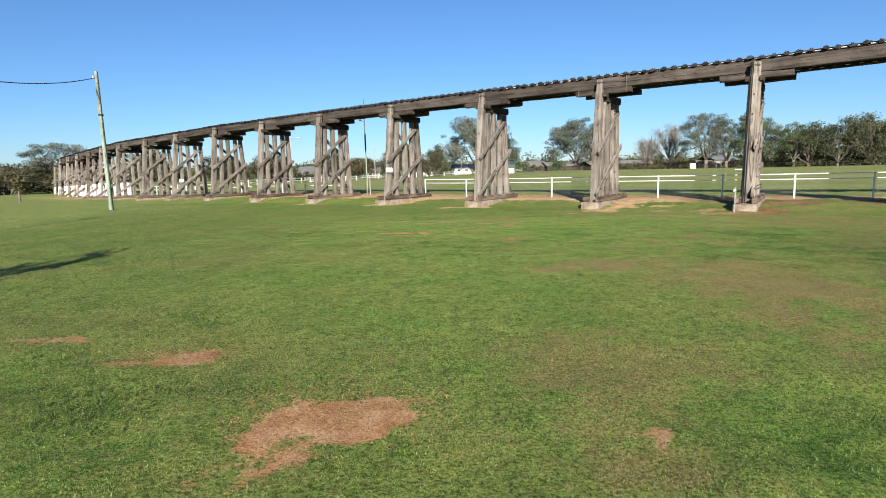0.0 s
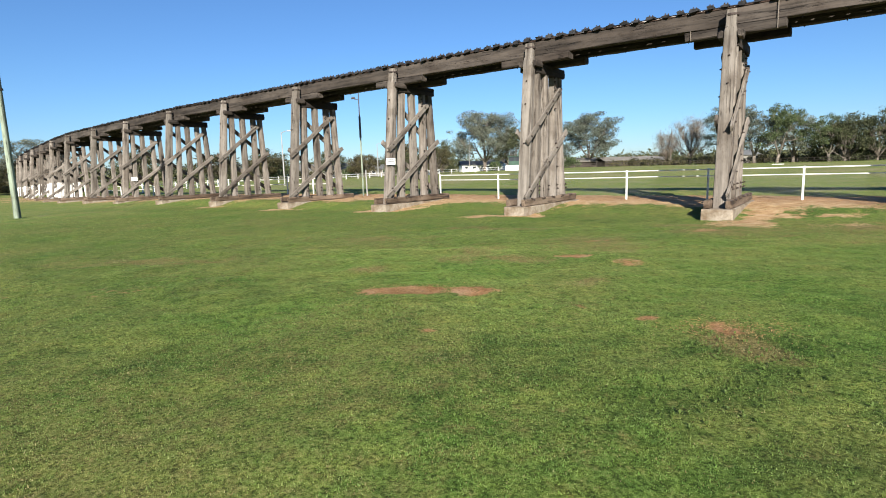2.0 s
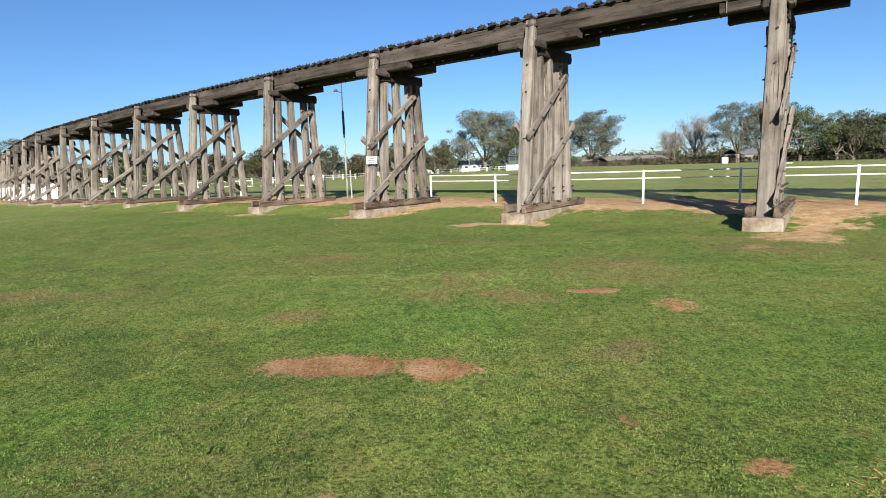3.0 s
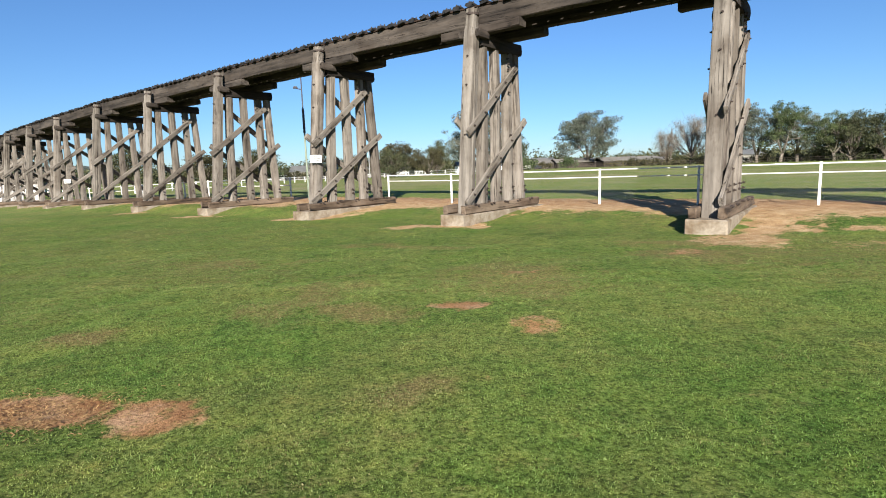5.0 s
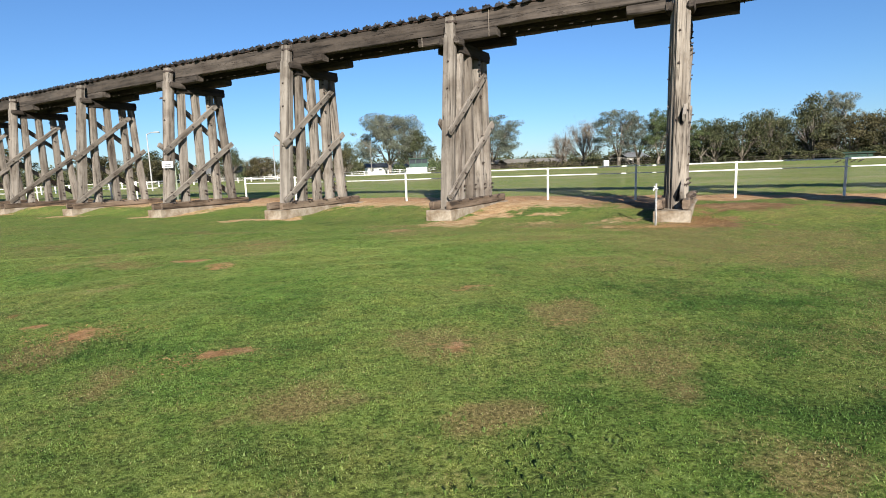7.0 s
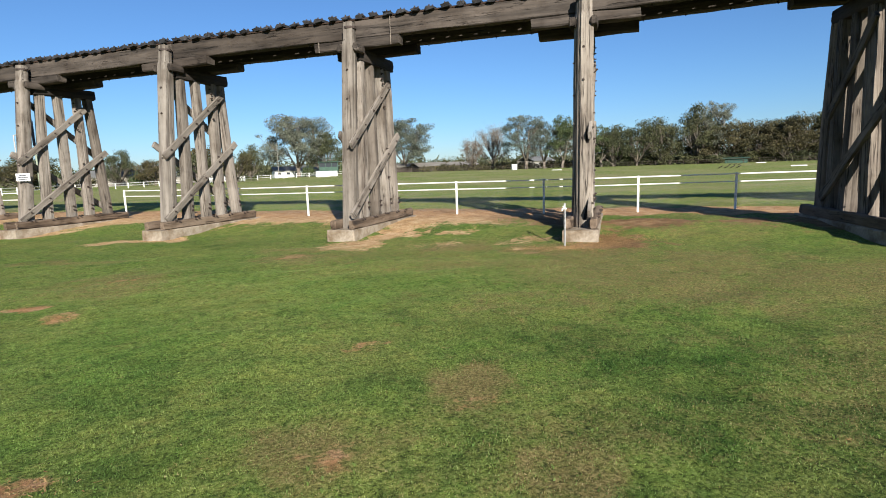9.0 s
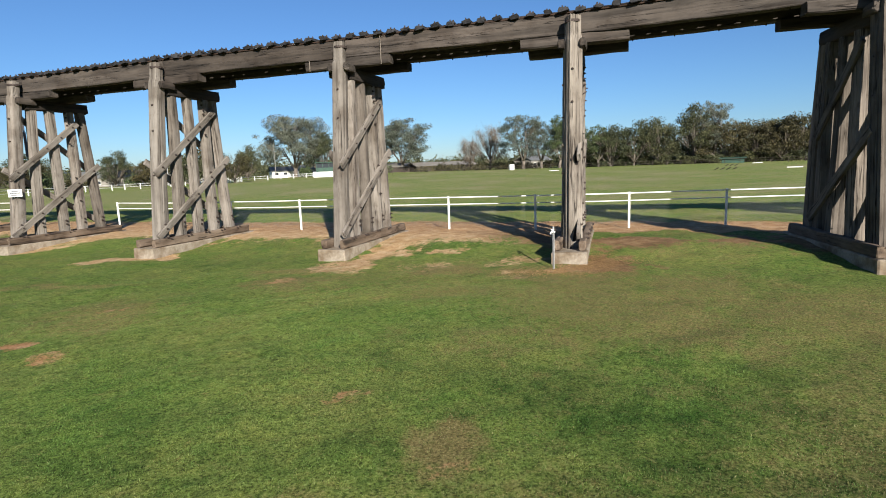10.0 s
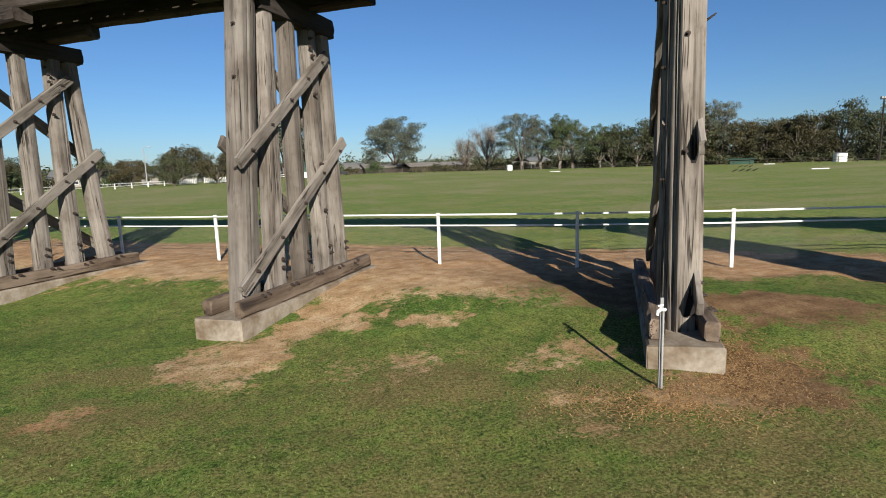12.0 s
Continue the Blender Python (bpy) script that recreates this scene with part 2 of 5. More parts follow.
def box(x0, x1, y0, y1, z0, z1, bevel=0.0):
    """Vertices and faces of a box with bevelled edges."""
    bm = bmesh.new()
    bmesh.ops.create_cube(bm, size=1, matrix=Matrix.Translation(((x0 + x1) / 2, (y0 + y1) / 2, (z0 + z1) / 2)) @ Matrix.Diagonal((x1 - x0, y1 - y0, z1 - z0, 1)))
    if bevel:
        bmesh.ops.bevel(bm, geom=bm.edges[:], offset=bevel, segments=1, affect="EDGES")
    bm.verts.index_update()
    out = [v.co[:] for v in bm.verts], [[v.index for v in f.verts] for f in bm.faces]
    bm.free()
    return out


def smooth(x):
    x = np.clip(x, 0, 1)
    return x * x * (3 - 2 * x)


# ---- the ground ----
LINE, ACROSS = np.array([6.72, 25.44]), np.array([0.5815, 0.8136])
FAR_AZ = np.array([-180, -60, -38, -14, -5, 0, 10, 20, 30, 45, 80, 180.0])
FAR_Z = np.array([0.5, 0.9, 1.0, 0.3, 0.6, 0.9, 1.2, 1.05, 0.85, 0.75, 0.6, 0.5])


def side_of(x, y):
    return (x - LINE[0]) * ACROSS[0] + (y - LINE[1]) * ACROSS[1]


def height(x, y):
    """The lie of the land: level lawn, a low bank under the bridge, a field that rises slowly."""
    x, y = np.asarray(x, float), np.asarray(y, float)
    s = side_of(x, y)
    near = -0.0216 * np.clip(-19.5 - x, 0, 50)
    t = (x - LINE[0]) * 0.8136 - (y - LINE[1]) * 0.5815
    far = smooth((-8 - t) / 14)
    bank = 0.27 * smooth((s + 0.2) / 3.6) * (1 - far) + (0.33 - 0.0075 * np.clip(-30 - t, 0, 90)) * smooth((s + 0.5) / 1.5) * far
    r = np.hypot(x - 5, y - 10)
    az = np.degrees(np.arctan2(x - 5, y - 10))
    w = smooth((r - 35) / 130)
    return (near + bank) * (1 - w) + np.interp(az, FAR_AZ, FAR_Z) * w


def h1(x, y):
    return float(height(x, y))


def value_noise(x, y, scale, seed=0):
    """Smooth noise in 0..1 for whole arrays."""
    x, y = np.asarray(x) / scale + seed * 17.3, np.asarray(y) / scale - seed * 9.1
    xi, yi = np.floor(x), np.floor(y)
    fx, fy = smooth(x - xi), smooth(y - yi)

    def cell(a, b):
        v = np.sin(a * 127.1 + b * 311.7 + seed * 74.7) * 43758.5453
        return v - np.floor(v)
    return (cell(xi, yi) * (1 - fx) + cell(xi + 1, yi) * fx) * (1 - fy) + (cell(xi, yi + 1) * (1 - fx) + cell(xi + 1, yi + 1) * fx) * fy


def fractal(x, y, scale, seed=0):
    return (0.5 * value_noise(x, y, scale, seed) + 0.28 * value_noise(x, y, scale / 2.1, seed + 1)
            + 0.15 * value_noise(x, y, scale / 4.7, seed + 2) + 0.07 * value_noise(x, y, scale / 10, seed + 3))


# Worn spots in the lawn: x, y, radii, turn, bareness.
BARE = [
    (-2.6, 5.33, 0.75, 0.32, 6, 1.0), (-3.3, 5.15, 0.5, 0.2, 8, 0.9), (-4.6, 6.1, 0.6, 0.14, 5, 0.7), (-1.18, 3.4, 0.5, 0.45, -2, 1.0), (-0.62, 3.75, 0.6, 0.45, 10, 1.0), (0.7, 3.43, 0.15, 0.13, 0, 0.7), (1.76, 3.44, 0.13, 0.14, 0, 0.9),
    (-1.56, 17.1, 0.55, 0.36, -5, 1.0), (-0.56, 17.1, 0.36, 0.28, -5, 0.8), (-3.1, 17.4, 0.27, 0.28, -5, 0.95), (-1.14, 15.15, 0.22, 0.15, -3, 0.75), (1.31, 15.4, 0.14, 0.13, -3, 0.95),
    (1.85, 15.0, 0.3, 0.26, -3, 0.9), (0.67, 16.07, 0.15, 0.17, -4, 0.75), (1.32, 19.9, 0.34, 0.2, -5, 0.95), (2.2, 18.96, 0.14, 0.2, -4, 0.65), (3.52, 14.03, 0.24, 0.28, -12, 1.0),
    (5.6, 13.75, 0.28, 0.28, -4, 0.5), (6.77, 24.5, 0.9, 1.0, -22, 0.72), (9.3, 23.2, 1.2, 1.0, -22, 0.55), (10.05, 24.77, 0.9, 0.45, -23, 0.75), (8.3, 25.6, 1.5, 0.8, 52, 1.0), (11.3, 22.9, 0.7, 0.5, 0, 0.6), (13.7, 22.7, 2.0, 0.75, 57, 0.85), (10.68, 21.75, 0.5, 0.3, -21, 0.75), (8.0, 25.0, 1.1, 0.5, 30, 0.7),
    (10.4, 22.75, 0.5, 0.35, 0, 0.5), (8.5, 22.7, 0.5, 0.3, 0, 0.4), (5.3, 23.15, 0.7, 0.3, 30, 0.6), (10.1, 21.1, 0.6, 0.3, 10, 0.55),
    (12.3, 21.15, 1.2, 0.6, -20, 0.8), (1.0, 28.9, 1.3, 0.5, -5, 0.9), (-4.6, 33.0, 1.4, 0.55, 0, 0.9), (-9.8, 36.0, 1.3, 0.55, 0, 0.9),
    (-15.2, 40.0, 1.3, 0.5, 0, 0.85), (-20.5, 44.0, 1.3, 0.5, 0, 0.8), 
    (4.8, 22.9, 0.5, 0.2, 10, 0.4), (2.4, 21.6, 0.6, 0.2, 0, 0.4), (-7.5, 17.5, 1.2, 0.5, 0, 0.3), (6.2, 16.2, 0.35, 0.2, 0, 0.5), (6.7, 14.4, 0.4, 0.25, 0, 0.4),
]


def bare_at(x, y):
    s = side_of(x, y)
    wob = 0.6 * fractal(x, y, 1.3, 5) + 0.4 * fractal(x, y, 0.45, 15) - 0.5
    out = np.zeros_like(x)
    for cx, cy, a, b, turn, full in BARE:
        c, q = math.cos(radians(turn)), math.sin(radians(turn))
        d = np.hypot(((x - cx) * c + (y - cy) * q) / a, (-(x - cx) * q + (y - cy) * c) / b)
        out = np.maximum(out, full * smooth((1.15 - d + 4.4 * wob) / 0.85))
    # the trodden strip under and beyond the bridge, with grass left between the bents
    along_line = (x - LINE[0]) * 0.8136 - (y - LINE[1]) * 0.5815
    strip = smooth((s - 1.1 + 0.9 * smooth((-6 - along_line) / 12) + 3.4 * wob) / 1.6) * smooth((8.3 - s + 1.6 * wob) / 1.2)
    t = ((x - LINE[0]) * 0.8136 - (y - LINE[1]) * 0.5815) / 6.5
    between = np.abs(t - np.floor(t) - 0.55)
    tuft = smooth((0.34 - between + 0.8 * wob) / 0.26) * smooth((3.3 - s + 2.0 * wob) / 1.4)
    strip = strip * (1 - 0.8 * tuft)
    strip *= smooth((130 - np.hypot(x, y)) / 60)
    ring = smooth((0.5 - np.abs(s - 12.4) / 3.0 + 1.2 * wob) / 0.5) * 0.35 * smooth((90 - np.hypot(x, y)) / 50)
    # a grassy island beside the near end of the strip
    d = np.hypot(((x - 16.3) * 0.85 - (y - 23.5) * 0.53) / 2.3, ((x - 16.3) * 0.53 + (y - 23.5) * 0.85) / 0.85)
    island = smooth((1.25 - d + 3.0 * wob) / 0.6)
    return np.clip(np.maximum(np.maximum(out, strip), ring) * (1 - 0.95 * island), 0, 1)


# Dried-off spots: x, y, radii, turn, dryness.
DRY = [
    (3.15, 10.4, 1.1, 0.7, -7, 0.85), (5.3, 8.4, 1.3, 2.4, -5, 0.8), (1.75, 5.0, 1.0, 1.2, -3, 0.5), (1.5, 3.0, 0.3, 0.2, -2, 0.55), (1.17, 17.38, 0.4, 0.26, -2, 0.65), (-2.47, 18.86, 0.3, 0.3, -4, 0.8),
    (-0.53, 20.6, 0.5, 0.9, -6, 0.55), (0.41, 19.68, 0.5, 0.4, -5, 0.75), (1.96, 14.6, 0.3, 0.4, -2, 0.7), (4.37, 12.85, 0.4, 0.3, -10, 0.8), (2.89, 13.47, 0.2, 0.4, -3, 0.75), (5.5, 13.9, 0.56, 0.4, -4, 0.55),
    (5.64, 12.4, 0.28, 0.26, -19, 0.95), (7.0, 11.6, 0.3, 0.3, -18, 0.6), (6.98, 13.1, 0.32, 0.55, -20, 0.6), (11.4, 18.0, 2.6, 2.2, -25, 0.5), (6.84, 14.75, 0.26, 0.55, -21, 0.7), (2.38, 21.2, 1.1, 0.8, -24, 0.5),
    (5.93, 23.0, 1.2, 0.8, -21, 0.6), (8.93, 22.8, 1.0, 0.8, -21, 0.65), (10.72, 21.8, 0.8, 0.8, -21, 0.6), (11.72, 20.4, 1.1, 1.0, -20, 0.65), (13.4, 18.9, 1.8, 0.9, -20, 0.5), (9.0, 20.4, 1.6, 0.7, -24, 0.45),
    (5.6, 24.2, 1.0, 0.7, -25, 0.6), (-7.5, 20.5, 1.6, 0.5, 0, 0.55), (-3.5, 23.5, 1.8, 0.5, -10, 0.5), (0.4, 25.0, 1.4, 0.4, -20, 0.5), (-5.5, 12.0, 1.2, 0.6, 10, 0.45),
]


def dry_at(x, y):
    """How far the grass has dried off: blotches on the lawn, more towards the right, bands on the field."""
    f = 0.6 * fractal(x, y, 3.2, 9) + 0.4 * fractal(x, y, 0.9, 19)
    right = smooth((x - 4.5) / 6) * smooth((27 - y) / 4)
    dry = smooth((f - 0.42 + 0.1 * right) / 0.3) * (0.3 + 0.12 * right)
    parched = smooth((y - 17.4 + 0.55 * (x - 7.2) + 5 * (f - 0.5)) / 2.2) * smooth((x - 7) / 3.5) * smooth((-0.3 - side_of(x, y)) / 1.5)
    dry = np.maximum(dry, 0.62 * parched * smooth((f - 0.3) / 0.3))
    wob = 0.5 * fractal(x, y, 0.9, 61) + 0.5 * fractal(x, y, 0.3, 67) - 0.5
    for cx, cy, a, b, turn, full in DRY:
        c, q = math.cos(radians(turn)), math.sin(radians(turn))
        d = np.hypot(((x - cx) * c + (y - cy) * q) / a, (-(x - cx) * q + (y - cy) * c) / b)
        dry = np.maximum(dry, min(1.0, 1.25 * full) * smooth((1.6 - d + 3.8 * wob) / 1.3))
    s = side_of(x, y)
    band = smooth((fractal(x * 0.25 + 0.1 * y, y, 9.0, 21) - 0.43) / 0.22) * 0.25 + smooth((fractal(x * 0.45, y + 0.1 * x, 2.2, 41) - 0.5) / 0.2) * 0.5
    brown = 0.35 * smooth((1.3 - np.hypot((x + 12) / 24, (y - 92) / 34)) / 0.6)
    band = np.maximum(band, brown)
    return np.clip(np.where(s > 8, np.maximum(dry * 0.4, band), dry), 0, 1)


def axis_steps(fine0, fine1, step, grow, end0, end1):
    out = list(np.arange(fine0, fine1 + 1e-6, step))
    d, p = step, out[-1]
    while p < end1:
        d *= grow
        p += d
        out.append(p)
    d, p, low = step, out[0], []
    while p > end0:
        d *= grow
        p -= d
        low.append(p)
    return np.array(low[::-1] + out)


def mottled(nt, pos, green):
    """Lush, pale and olive mottling of the lawn at three sizes."""
    mid, big, small = noise_of(nt, pos, 2.6, 5, 0.65), noise_of(nt, pos, 0.45, 4), noise_of(nt, pos, 9.0, 3)
    tone = ramp(nt, mid, [(0.3, (0.66, 0.8, 0.64)), (0.46, (0.97, 1, 0.95)), (0.58, (1.06, 1.03, 1.0)), (0.72, (1.35, 1.16, 1.15))]).outputs[0]
    green = mix(nt, green, tone, 1.0, "MULTIPLY")
    wide = ramp(nt, big, [(0.35, (0.8, 0.95, 0.75)), (0.65, (1.2, 1.04, 1.1))]).outputs[0]
    green = mix(nt, green, wide, 0.9, "MULTIPLY")
    spot = ramp(nt, small, [(0.32, (0.5, 0.6, 0.52)), (0.5, (1, 1, 1)), (0.66, (1.35, 1.25, 1.25))]).outputs[0]
    return mix(nt, green, spot, 0.7, "MULTIPLY")


def ground_material():
    m, nt, b = material("lawn_and_earth", 0.95)
    b.inputs["Specular IOR Level"].default_value = 0.1
    pos = nt.nodes.new("ShaderNodeNewGeometry").outputs["Position"]

    def attribute(name):
        at = nt.nodes.new("ShaderNodeAttribute")
        at.attribute_name = name
        return at.outputs["Fac"]

    bare, dry, red = attribute("bare"), attribute("dry"), attribute("red")
    fine, mid = noise_of(nt, pos, 34, 5, 0.7), noise_of(nt, pos, 3.2, 5, 0.6)
    field = attribute("field")
    # Under the blades darker soil, with the shade between tufts painted in.
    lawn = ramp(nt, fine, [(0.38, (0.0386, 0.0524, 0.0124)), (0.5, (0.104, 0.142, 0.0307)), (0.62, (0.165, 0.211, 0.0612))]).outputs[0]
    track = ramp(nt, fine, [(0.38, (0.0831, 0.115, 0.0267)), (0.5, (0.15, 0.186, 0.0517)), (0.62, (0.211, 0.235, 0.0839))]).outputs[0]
    # Coarse grass green, darker than its own for the falloff of light.
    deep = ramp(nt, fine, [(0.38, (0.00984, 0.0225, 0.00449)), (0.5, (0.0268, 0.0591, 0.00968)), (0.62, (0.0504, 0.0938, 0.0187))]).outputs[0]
    lawn = mix(nt, lawn, deep, attribute("lush_dim"))
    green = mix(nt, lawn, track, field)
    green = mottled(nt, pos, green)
    straw = ramp(nt, fine, [(0.32, (0.0503, 0.0414, 0.0142)), (0.5, (0.154, 0.127, 0.0444)), (0.68, (0.278, 0.224, 0.0974))]).outputs[0]
    pale = ramp(nt, fine, [(0.3, (0.166, 0.149, 0.0671)), (0.7, (0.29, 0.258, 0.14))]).outputs[0]
    straw = mix(nt, straw, pale, field)
    tan = ramp(nt, mid, [(0.3, (0.298, 0.184, 0.0869)), (0.5, (0.414, 0.273, 0.146)), (0.7, (0.53, 0.39, 0.231))]).outputs[0]
    clay = ramp(nt, mid, [(0.3, (0.237, 0.115, 0.0503)), (0.5, (0.335, 0.182, 0.088)), (0.7, (0.419, 0.264, 0.158))]).outputs[0]
    earth = mix(nt, tan, clay, red)
    litter = ramp(nt, mid, [(0.3, (0.096, 0.0528, 0.0256)), (0.5, (0.152, 0.0896, 0.0448)), (0.7, (0.224, 0.142, 0.076))]).outputs[0]
    earth = mix(nt, earth, litter, attribute("damp"))
    crumb = ramp(nt, fine, [(0.32, (0.35, 0.32, 0.3)), (0.5, (0.95, 0.95, 0.95)), (0.65, (1.25, 1.25, 1.2))]).outputs[0]
    earth = mix(nt, earth, crumb, 0.8, "MULTIPLY")

    ragged = noise_of(nt, pos, 6.0, 4, 0.7)

    def broken(value, low, high):
        for source, k in ((fine, 0.7), (ragged, 1.8)):
            add = nt.nodes.new("ShaderNodeMath")
            add.operation = "MULTIPLY_ADD"
            nt.links.new(source, add.inputs[0])
            add.inputs[1].default_value = k
            nt.links.new(value, add.inputs[2])
            value = add.outputs[0]
        half = nt.nodes.new("ShaderNodeMath")
        half.operation = "MULTIPLY"
        half.inputs[1].default_value = 0.4
        nt.links.new(value, half.inputs[0])
        return ramp(nt, half.outputs[0], [(low, (0, 0, 0)), (high, (1, 1, 1))]).outputs[0]

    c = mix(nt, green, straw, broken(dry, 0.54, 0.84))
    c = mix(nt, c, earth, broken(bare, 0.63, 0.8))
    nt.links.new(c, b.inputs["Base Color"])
    bump(nt, b, fine, 0.8, 0.03)
    return m


def damp_at(x, y):
    """Dark brown earth, full of rotted bark, round the footing with the tap and on towards the near end."""
    return 0.9 * smooth((side_of(x, y) + (x - 11.9) * 0.9 + 3 * (fractal(x, y, 1.6, 83) - 0.5) + 2.0) / 2.0) * smooth((x - 10.6) / 2.2) * smooth((5.5 - side_of(x, y)) / 2)


def red_at(x, y):
    s = side_of(x, y)
    return np.maximum(smooth((-1.4 - s) / 2.0), 0.5 * smooth((s - 3.2) / 2.2))


# Deep green coarse growth, some dimmer light painted in: x, y, radii, strength.
LUSH_DIM = [(0.0, 13.7, 1.3, 0.8, 0.9), (1.9, 14.4, 0.9, 0.5, 1.0), (-3.4, 4.5, 1.5, 0.9, 0.9), (2.6, 3.2, 1.0, 0.6, 0.7), (-2.4, 4.7, 0.8, 0.5, 0.9), (-4.4, 17.6, 1.4, 0.8, 0.7),
        (7.6, 11.8, 1.6, 0.8, 0.8), (9.6, 13.2, 1.6, 1.0, 0.9), (4.6, 12.2, 0.8, 0.4, 0.6), (-1.6, 15.6, 1.0, 0.5, 0.6), (4.2, 15.6, 1.2, 0.6, 0.6), 
        (10.2, 25.4, 1.2, 0.6, 0.8), (16.3, 23.5, 2.0, 1.0, 0.8), (4.3, 26.2, 1.5, 0.9, 0.7), (4.6, 17.6, 1.0, 0.4, 0.6), (5.6, 10.9, 1.2, 0.5, 0.9), (-0.4, 14.4, 1.4, 0.7, 1.1), (2.0, 12.3, 1.0, 0.5, 0.9), (-3.2, 14.3, 1.5, 0.7, 0.9), (-4.2, 6.8, 1.6, 0.8, 0.8), (4.4, 14.0, 0.9, 0.5, 0.9)]


def lush_dim_at(x, y):
    """Deep green coarse grass in tufts and sheets, commoner towards the near end of the bridge, where dimmer light is
    painted in too.
    """
    fine = fractal(x, y, 0.45, 57)
    f = 0.4 * fractal(x, y, 1.5, 51) + 0.6 * fine
    dim_sheet = smooth((18.6 - 0.55 * (x - 7.2) - y + 8 * (f - 0.5)) / 4.5) * smooth((x - 5.6 + 5 * (fine - 0.5)) / 4.0)
    speck = smooth((fractal(x, y, 0.3, 91) - 0.36) / 0.26)
    out = np.maximum(smooth((f - 0.54) / 0.22) * 0.3, dim_sheet * (0.42 + 0.58 * speck))
    for cx, cy, a, b, full in LUSH_DIM:
        d = np.hypot((x - cx) / a, (y - cy) / b)
        out = np.maximum(out, 0.68 * full * smooth((1.35 - d + 4.5 * (fine - 0.5)) / 1.9))
    return np.minimum(out, 0.95)


def field_at(x, y):
    return np.maximum(smooth((side_of(x, y) - 5) / 4), smooth((-x - 14) / 10))


def surface(x, y):
    """The ground with its small humps and hollows."""
    near = smooth((60 - np.hypot(x, y)) / 20)
    return height(x, y) + (0.035 * (fractal(x, y, 2.5, 3) - 0.5) + 0.05 * (value_noise(x, y, 0.55, 71) - 0.5) + 0.028 * (value_noise(x, y, 0.3, 73) - 0.5)) * near


def build_ground():
    xs = axis_steps(-14, 24, 0.13, 1.16, -3200, 3200)
    ys = axis_steps(1, 38, 0.13, 1.16, -900, 3600)
    X, Y = np.meshgrid(xs, ys)
    Z = surface(X, Y)
    nx, ny = len(xs), len(ys)
    me = bpy.data.meshes.new("ground")
    i = np.arange((nx - 1) * (ny - 1))
    a = (i // (nx - 1)) * nx + i % (nx - 1)
    me.from_pydata(np.stack([X.ravel(), Y.ravel(), Z.ravel()], 1).tolist(), [], np.stack([a, a + 1, a + 1 + nx, a + nx], 1).tolist())
    me.polygons.foreach_set("use_smooth", [True] * len(me.polygons))
    for name, f in (("bare", bare_at), ("dry", dry_at), ("red", red_at), ("field", field_at), ("lush_dim", lush_dim_at), ("damp", damp_at)):
        at = me.attributes.new(name, "FLOAT", "POINT")
        at.data.foreach_set("value", f(X.ravel(), Y.ravel()).astype(np.float32))
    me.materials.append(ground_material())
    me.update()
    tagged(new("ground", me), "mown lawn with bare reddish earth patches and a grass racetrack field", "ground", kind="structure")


build_ground()


def blade_material():
    m, nt, b = material("grass_blades", 0.7)
    geo = nt.nodes.new("ShaderNodeNewGeometry")
    dry = nt.nodes.new("ShaderNodeAttribute")
    dry.attribute_name = "dry"
    g = ramp(nt, geo.outputs["Random Per Island"], [(0.0, (0.0696, 0.12, 0.0197)), (0.5, (0.13, 0.201, 0.042)), (1.0, (0.217, 0.277, 0.0983))]).outputs[0]
    g = mottled(nt, geo.outputs["Position"], g)
    lush_dim = nt.nodes.new("ShaderNodeAttribute")
    lush_dim.attribute_name = "lush_dim"
    deep = ramp(nt, geo.outputs["Random Per Island"], [(0.0, (0.0175, 0.0532, 0.00787)), (0.6, (0.0333, 0.0908, 0.0144)), (1.0, (0.0669, 0.136, 0.0306))]).outputs[0]
    g = mix(nt, g, deep, lush_dim.outputs["Fac"])
    d = ramp(nt, geo.outputs["Random Per Island"], [(0.0, (0.103, 0.0728, 0.027)), (0.6, (0.221, 0.178, 0.0755)), (1.0, (0.324, 0.27, 0.145))]).outputs[0]
    c = mix(nt, g, d, dry.outputs["Fac"])
    nt.links.new(c, b.inputs["Base Color"])
    tr = nt.nodes.new("ShaderNodeBsdfTranslucent")
    nt.links.new(c, tr.inputs[0])
    ms = node(nt, "ShaderNodeMixShader", Fac=0.3)
    nt.links.new(b.outputs[0], ms.inputs[1])
    nt.links.new(tr.outputs[0], ms.inputs[2])
    nt.links.new(ms.outputs[0], nt.nodes["Material Output"].inputs[0])
    return m


def sampled(f, x, y, step=0.1, x0=-25, x1=23, y0=1, y1=40):
    """f over the lawn, looked up from a fine table of it."""
    gx, gy = np.arange(x0, x1 + step, step), np.arange(y0, y1 + step, step)
    table = f(*np.meshgrid(gx, gy))
    u, v = np.clip((x - x0) / step, 0, len(gx) - 2), np.clip((y - y0) / step, 0, len(gy) - 2)
    i, j = u.astype(int), v.astype(int)
    p, q = u - i, v - j
    return (table[j, i] * (1 - p) + table[j, i + 1] * p) * (1 - q) + (table[j + 1, i] * (1 - p) + table[j + 1, i + 1] * p) * q


